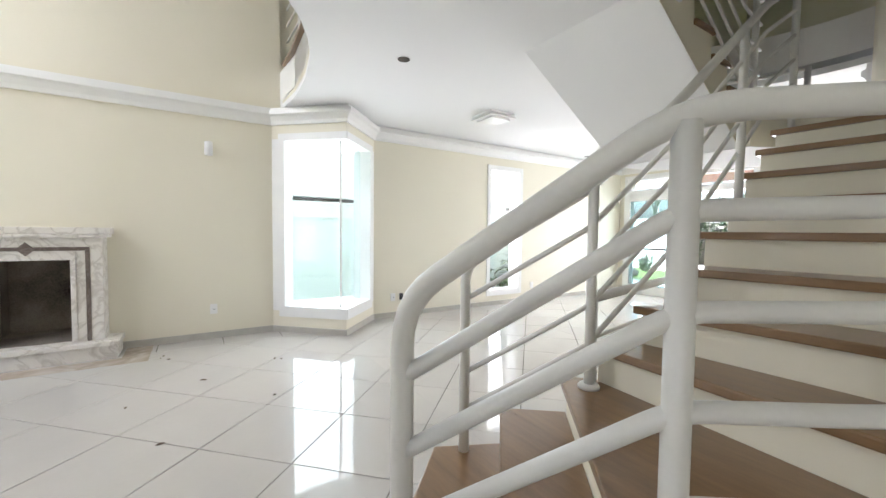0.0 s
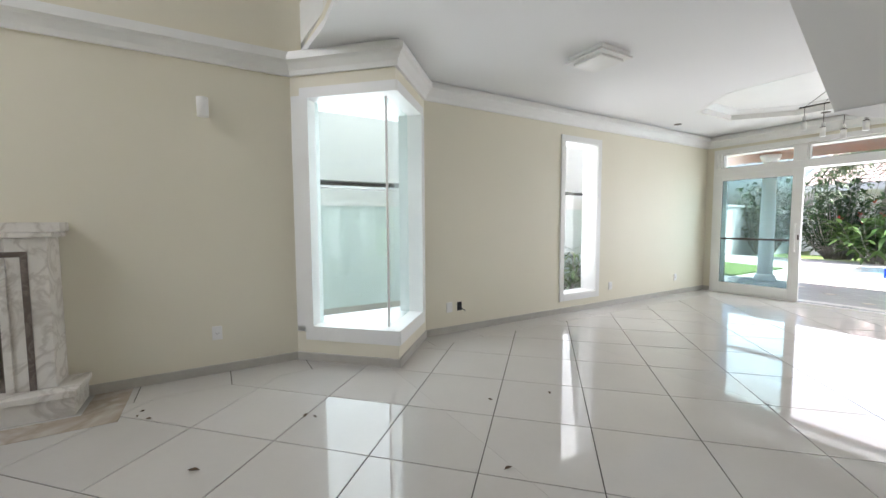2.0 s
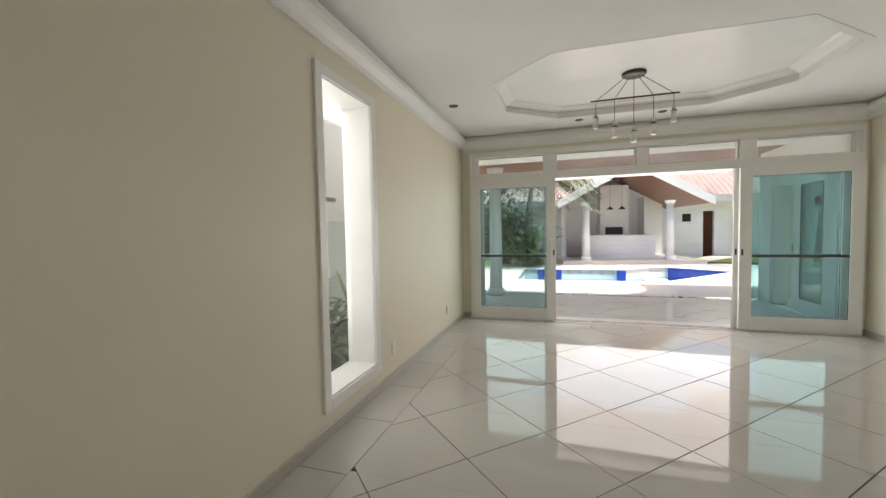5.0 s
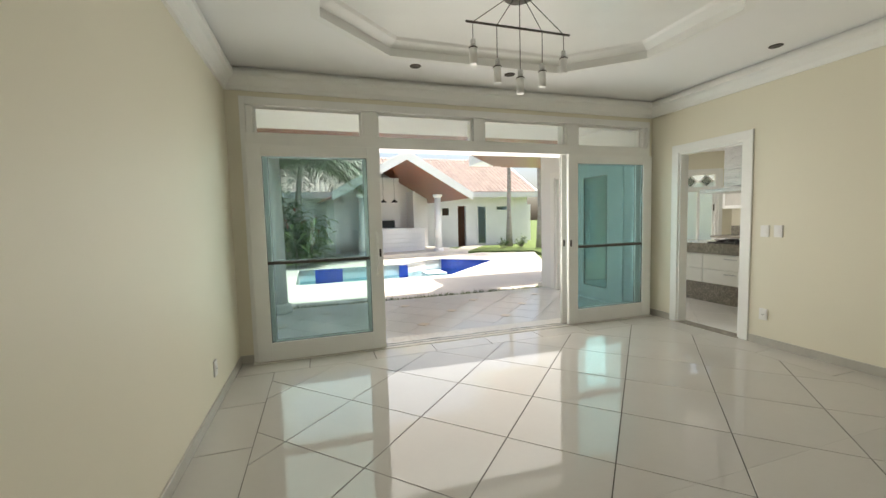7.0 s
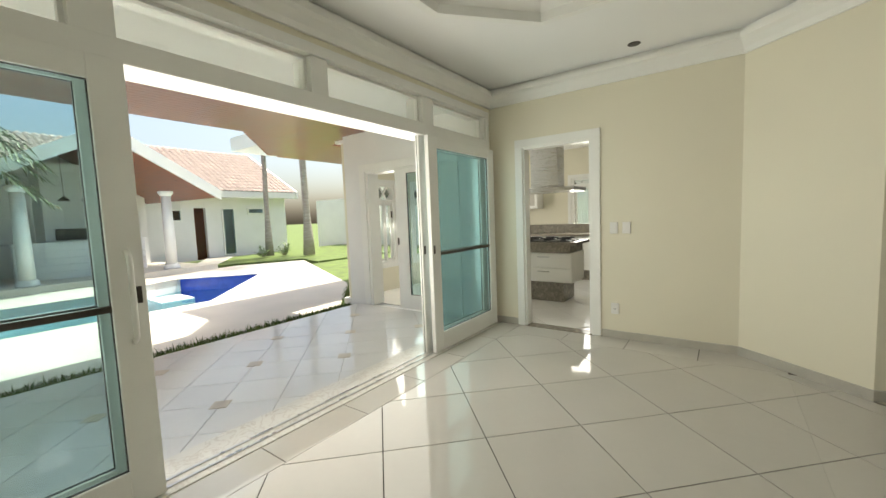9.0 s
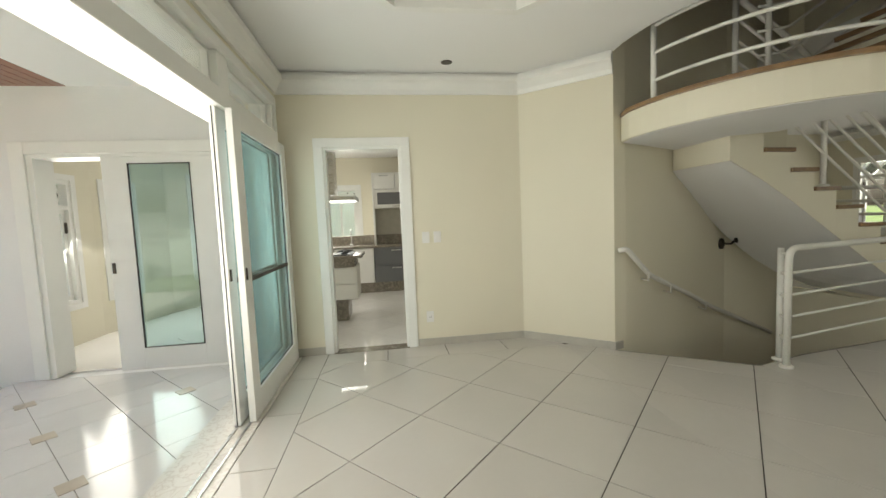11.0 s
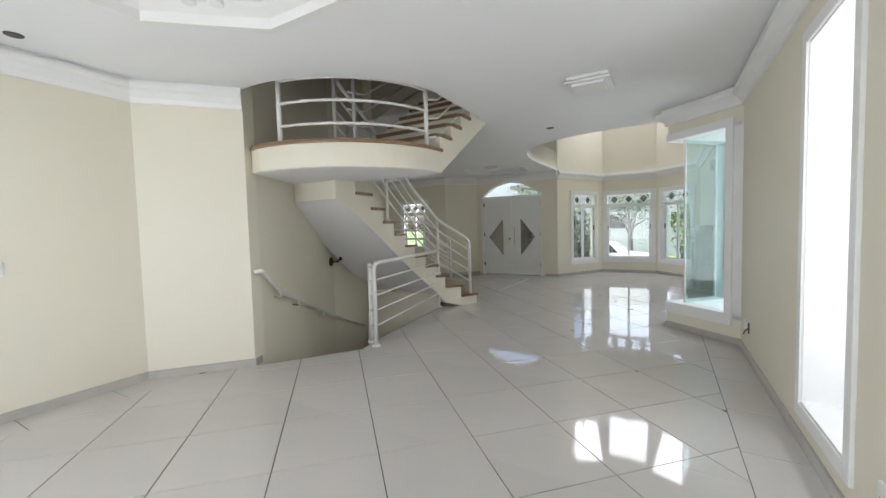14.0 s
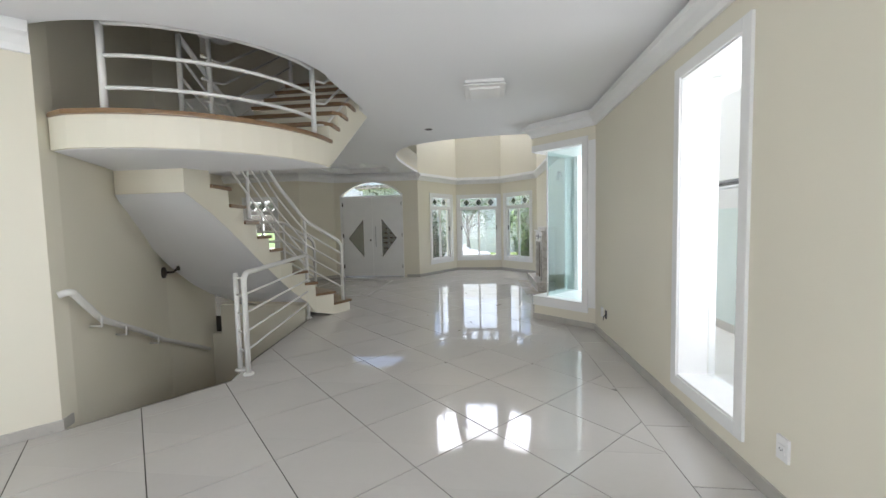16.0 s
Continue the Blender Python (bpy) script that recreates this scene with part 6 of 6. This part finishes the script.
tree("tree", "leafy tree behind the garden wall", -7.0, 14.0, -0.3, 7.0, 2.6, 1600, 36, DARKLEAF)
hs = thing("house", "pale house across the street with small windows", "house")
part("wall", boxes((-8, 12, -40, -34, -1.05, 4.6)), STUCCO, hs)
part("roof", boxes((-8.5, 12.5, -40.5, -33.5, 4.6, 4.9)), CLAY, hs)
for x in (-5, -1, 3.2, 7):
    wn = part("window", boxes((x, x + 1.4, -34.0, -33.93, 0.9, 2.2)), WHITE, hs)
    part("pane", boxes((x + 0.1, x + 1.3, -33.93, -33.92, 1.0, 2.1)), DARKGLASS, wn)


# ---- floor tiles, laid diagonally ----
PITCH, OX, OY = 0.6118, 3.115, -1.616
JOINT = 0.003
FLOOR = bpy.data.objects["floor"]


def clip(poly, nx, ny, c):
    """The part of a polygon where nx*x + ny*y <= c."""
    out = []
    for p, q in zip(poly, poly[1:] + poly[:1]):
        a, b = nx * p[0] + ny * p[1] - c, nx * q[0] + ny * q[1] - c
        if a <= 0:
            out.append(p)
        if (a < 0 < b) or (b < 0 < a):
            t = a / (a - b)
            out.append((p[0] + (q[0] - p[0]) * t, p[1] + (q[1] - p[1]) * t))
    return out


def area(poly):
    return 0.5 * abs(sum(p[0] * q[1] - q[0] * p[1] for p, q in zip(poly, poly[1:] + poly[:1])))


def tile_mesh(name, poly, top=0.0, depth=0.008, mat=TILE):
    cx, cy = sum(p[0] for p in poly) / len(poly), sum(p[1] for p in poly) / len(poly)
    me = bpy.data.meshes.new(name)
    k = len(poly)
    ch = 0.0012
    inner = [(cx + (x - cx) * (1 - ch / 0.3), cy + (y - cy) * (1 - ch / 0.3)) for x, y in poly]
    vs = [(x, y, top - depth) for x, y in poly] + [(x, y, top - ch) for x, y in poly] + [(x, y, top) for x, y in inner]
    fs = [tuple(range(2 * k, 3 * k))]
    for i in range(k):
        j = (i + 1) % k
        fs += [(i, j, k + j, k + i), (k + i, k + j, 2 * k + j, 2 * k + i)]
    me.from_pydata(vs, [], fs)
    me.materials.append(mat)
    return me


def place_tile(poly, mat=TILE, parent=FLOOR, top=0.0):
    if len(poly) < 3 or area(poly) < 0.002:
        return
    if sum(p[0] * q[1] - q[0] * p[1] for p, q in zip(poly, poly[1:] + poly[:1])) < 0:
        poly = poly[::-1]
    ob = new("tile", tile_mesh("tile", poly, top, 0.008, mat))
    ob.parent = parent


R = PITCH / 2 ** 0.5 - JOINT * 1.4
FULL = tile_mesh("tile", [(R, 0), (0, R), (-R, 0), (0, -R)])
d = Vector((F_PT[0] - 3.76, F_PT[1] + 4.07))
wn = Vector((d.y, -d.x)).normalized()           # points over the well
wc = wn.x * F_PT[0] + wn.y * F_PT[1] - 0.02
REGIONS = [
    [(-1, 0, -0.336), (1, 0, 4.684), (0, 1, -0.36), (0, -1, 2.75)],
    [(-1, 0, -0.336), (0, 1, -2.75), (0, -1, 3.15), (0.754, -0.657, 5.39), (1, 0, 4.686)],
    [(-1, 0, -0.336), (0, 1, -3.15), (0, -1, 4.07), (wn.x, wn.y, wc)],
    [(-1, 0, -4.688), (0, 1, -2.762), (0, -1, 3.15), (0.754, -0.657, 5.39), (1, 0, 5.02)],
    [(-1, 0, -0.336), (0, 1, -4.07), (0, -1, 4.62), (0.977, 0.213, 2.807)],
    [(-1, 0, -0.336), (0, 1, -4.62), (0, -1, 6.62), (0.9927, 0.1203, 3.296)],
    [(-1, 0, -0.336), (0, 1, -6.62), (0, -1, 11.1), (1, 0, 8.2)],
    [(-1, 0, -0.10), (0, 1, -11.1), (0, -1, 12.66), (1, 0, 3.2)],
]
for u in range(-26, 10):
    for v in range(-18, 14):
        cx, cy = OX + PITCH * ((u + 0.5) - (v + 0.5)) / 2 ** 0.5, OY + PITCH * ((u + 0.5) + (v + 0.5)) / 2 ** 0.5
        if not (-0.3 < cx < 8.3 and -12.9 < cy < 0.3) or (cx > 6.9 and cy < -10.6):
            continue
        sq = [(cx + R, cy), (cx, cy + R), (cx - R, cy), (cx, cy - R)]
        for reg in REGIONS:
            q = sq
            for nx, ny, c in reg:
                q = clip(q, nx, ny, c) if len(q) > 2 else []
            if len(q) < 3:
                continue
            if abs(area(q) - 2 * R * R) < 1e-6:
                ob = new("tile", FULL)
                ob.location = (cx, cy, 0)
                ob.parent = FLOOR
            else:
                place_tile(q)
# straight border courses along the walls
for y0, y1 in ((-11.6, -0.36),):
    k = max(1, round((y1 - y0) / 0.61))
    for i in range(k):
        a, b = y0 + (y1 - y0) * i / k, y0 + (y1 - y0) * (i + 1) / k
        place_tile([(0.014, a + JOINT), (0.332, a + JOINT), (0.332, b - JOINT), (0.014, b - JOINT)])
for i in range(8):
    a, b = 0.014 + 0.624 * i, 0.014 + 0.624 * (i + 1)
    place_tile([(a + JOINT, -0.356), (b - JOINT, -0.356), (b - JOINT, -0.102), (a + JOINT, -0.102)])
for i in range(4):
    a, b = -0.36 - 0.6 * i, -0.36 - 0.6 * (i + 1)
    place_tile([(4.688, b + JOINT), (5.006, b + JOINT), (5.006, a - JOINT), (4.688, a - JOINT)])

for x0, x1 in ((0.016, 0.116), (4.964, 5.004)):
    place_tile([(x0, -0.098), (x1, -0.098), (x1, -0.002), (x0, -0.002)])

# ---- patio tiles laid diagonally ----
PB = bpy.data.objects["patio_base"]
INSET = tile_mesh("inset", [(0.085, 0), (0, 0.085), (-0.085, 0), (0, -0.085)], 0.0, 0.006, PALESTONE)
PP, PS = 0.417, 0.417 / 2 ** 0.5
for i in range(-16, 12):
    for j in range(-16, 14):
        cx, cy = 3.5 + (i - j) * PS, 1.005 + (i + j + 1) * PS
        if not (-1.9 < cx < 5.3 and 0.0 < cy < 2.7):
            continue
        r = PS - 0.003
        q = [(cx + r, cy), (cx, cy + r), (cx - r, cy), (cx, cy - r)]
        for nx, ny, c in ((-1, 0, 1.58), (1, 0, 4.97), (0, 1, 2.44), (0, -1, -0.265)):
            q = clip(q, nx, ny, c) if len(q) > 2 else []
        place_tile(q, PATIO, PB, -0.004)
for i in range(-15, 12, 2):
    for j in range(-14, 14, 2):
        cx, cy = 3.5 + (i - j) * PS, 1.005 + (i + j) * PS
        if -1.5 < cx < 4.88 and 0.36 < cy < 2.36:
            ob = new("inset", INSET)
            ob.location, ob.parent = (cx, cy, 0), PB

# ---- kitchen tiles ----
KB = bpy.data.objects["floor_kitchen"]
for i in range(-12, 12):
    for j in range(-12, 12):
        cx, cy = 6.6 + (i - j) * 0.46 / 2 ** 0.5, -0.8 + (i + j) * 0.46 / 2 ** 0.5
        if not (5.0 < cx < 8.6 and -2.6 < cy < 1.6):
            continue
        r = 0.46 / 2 ** 0.5 - 0.003
        q = [(cx + r, cy), (cx, cy + r), (cx - r, cy), (cx, cy - r)]
        for nx, ny, c in ((-1, 0, -5.142), (1, 0, 8.6), (0, 1, 1.6), (0, -1, 2.48)):
            q = clip(q, nx, ny, c) if len(q) > 2 else []
        place_tile(q, PATIO, KB, 0.006)
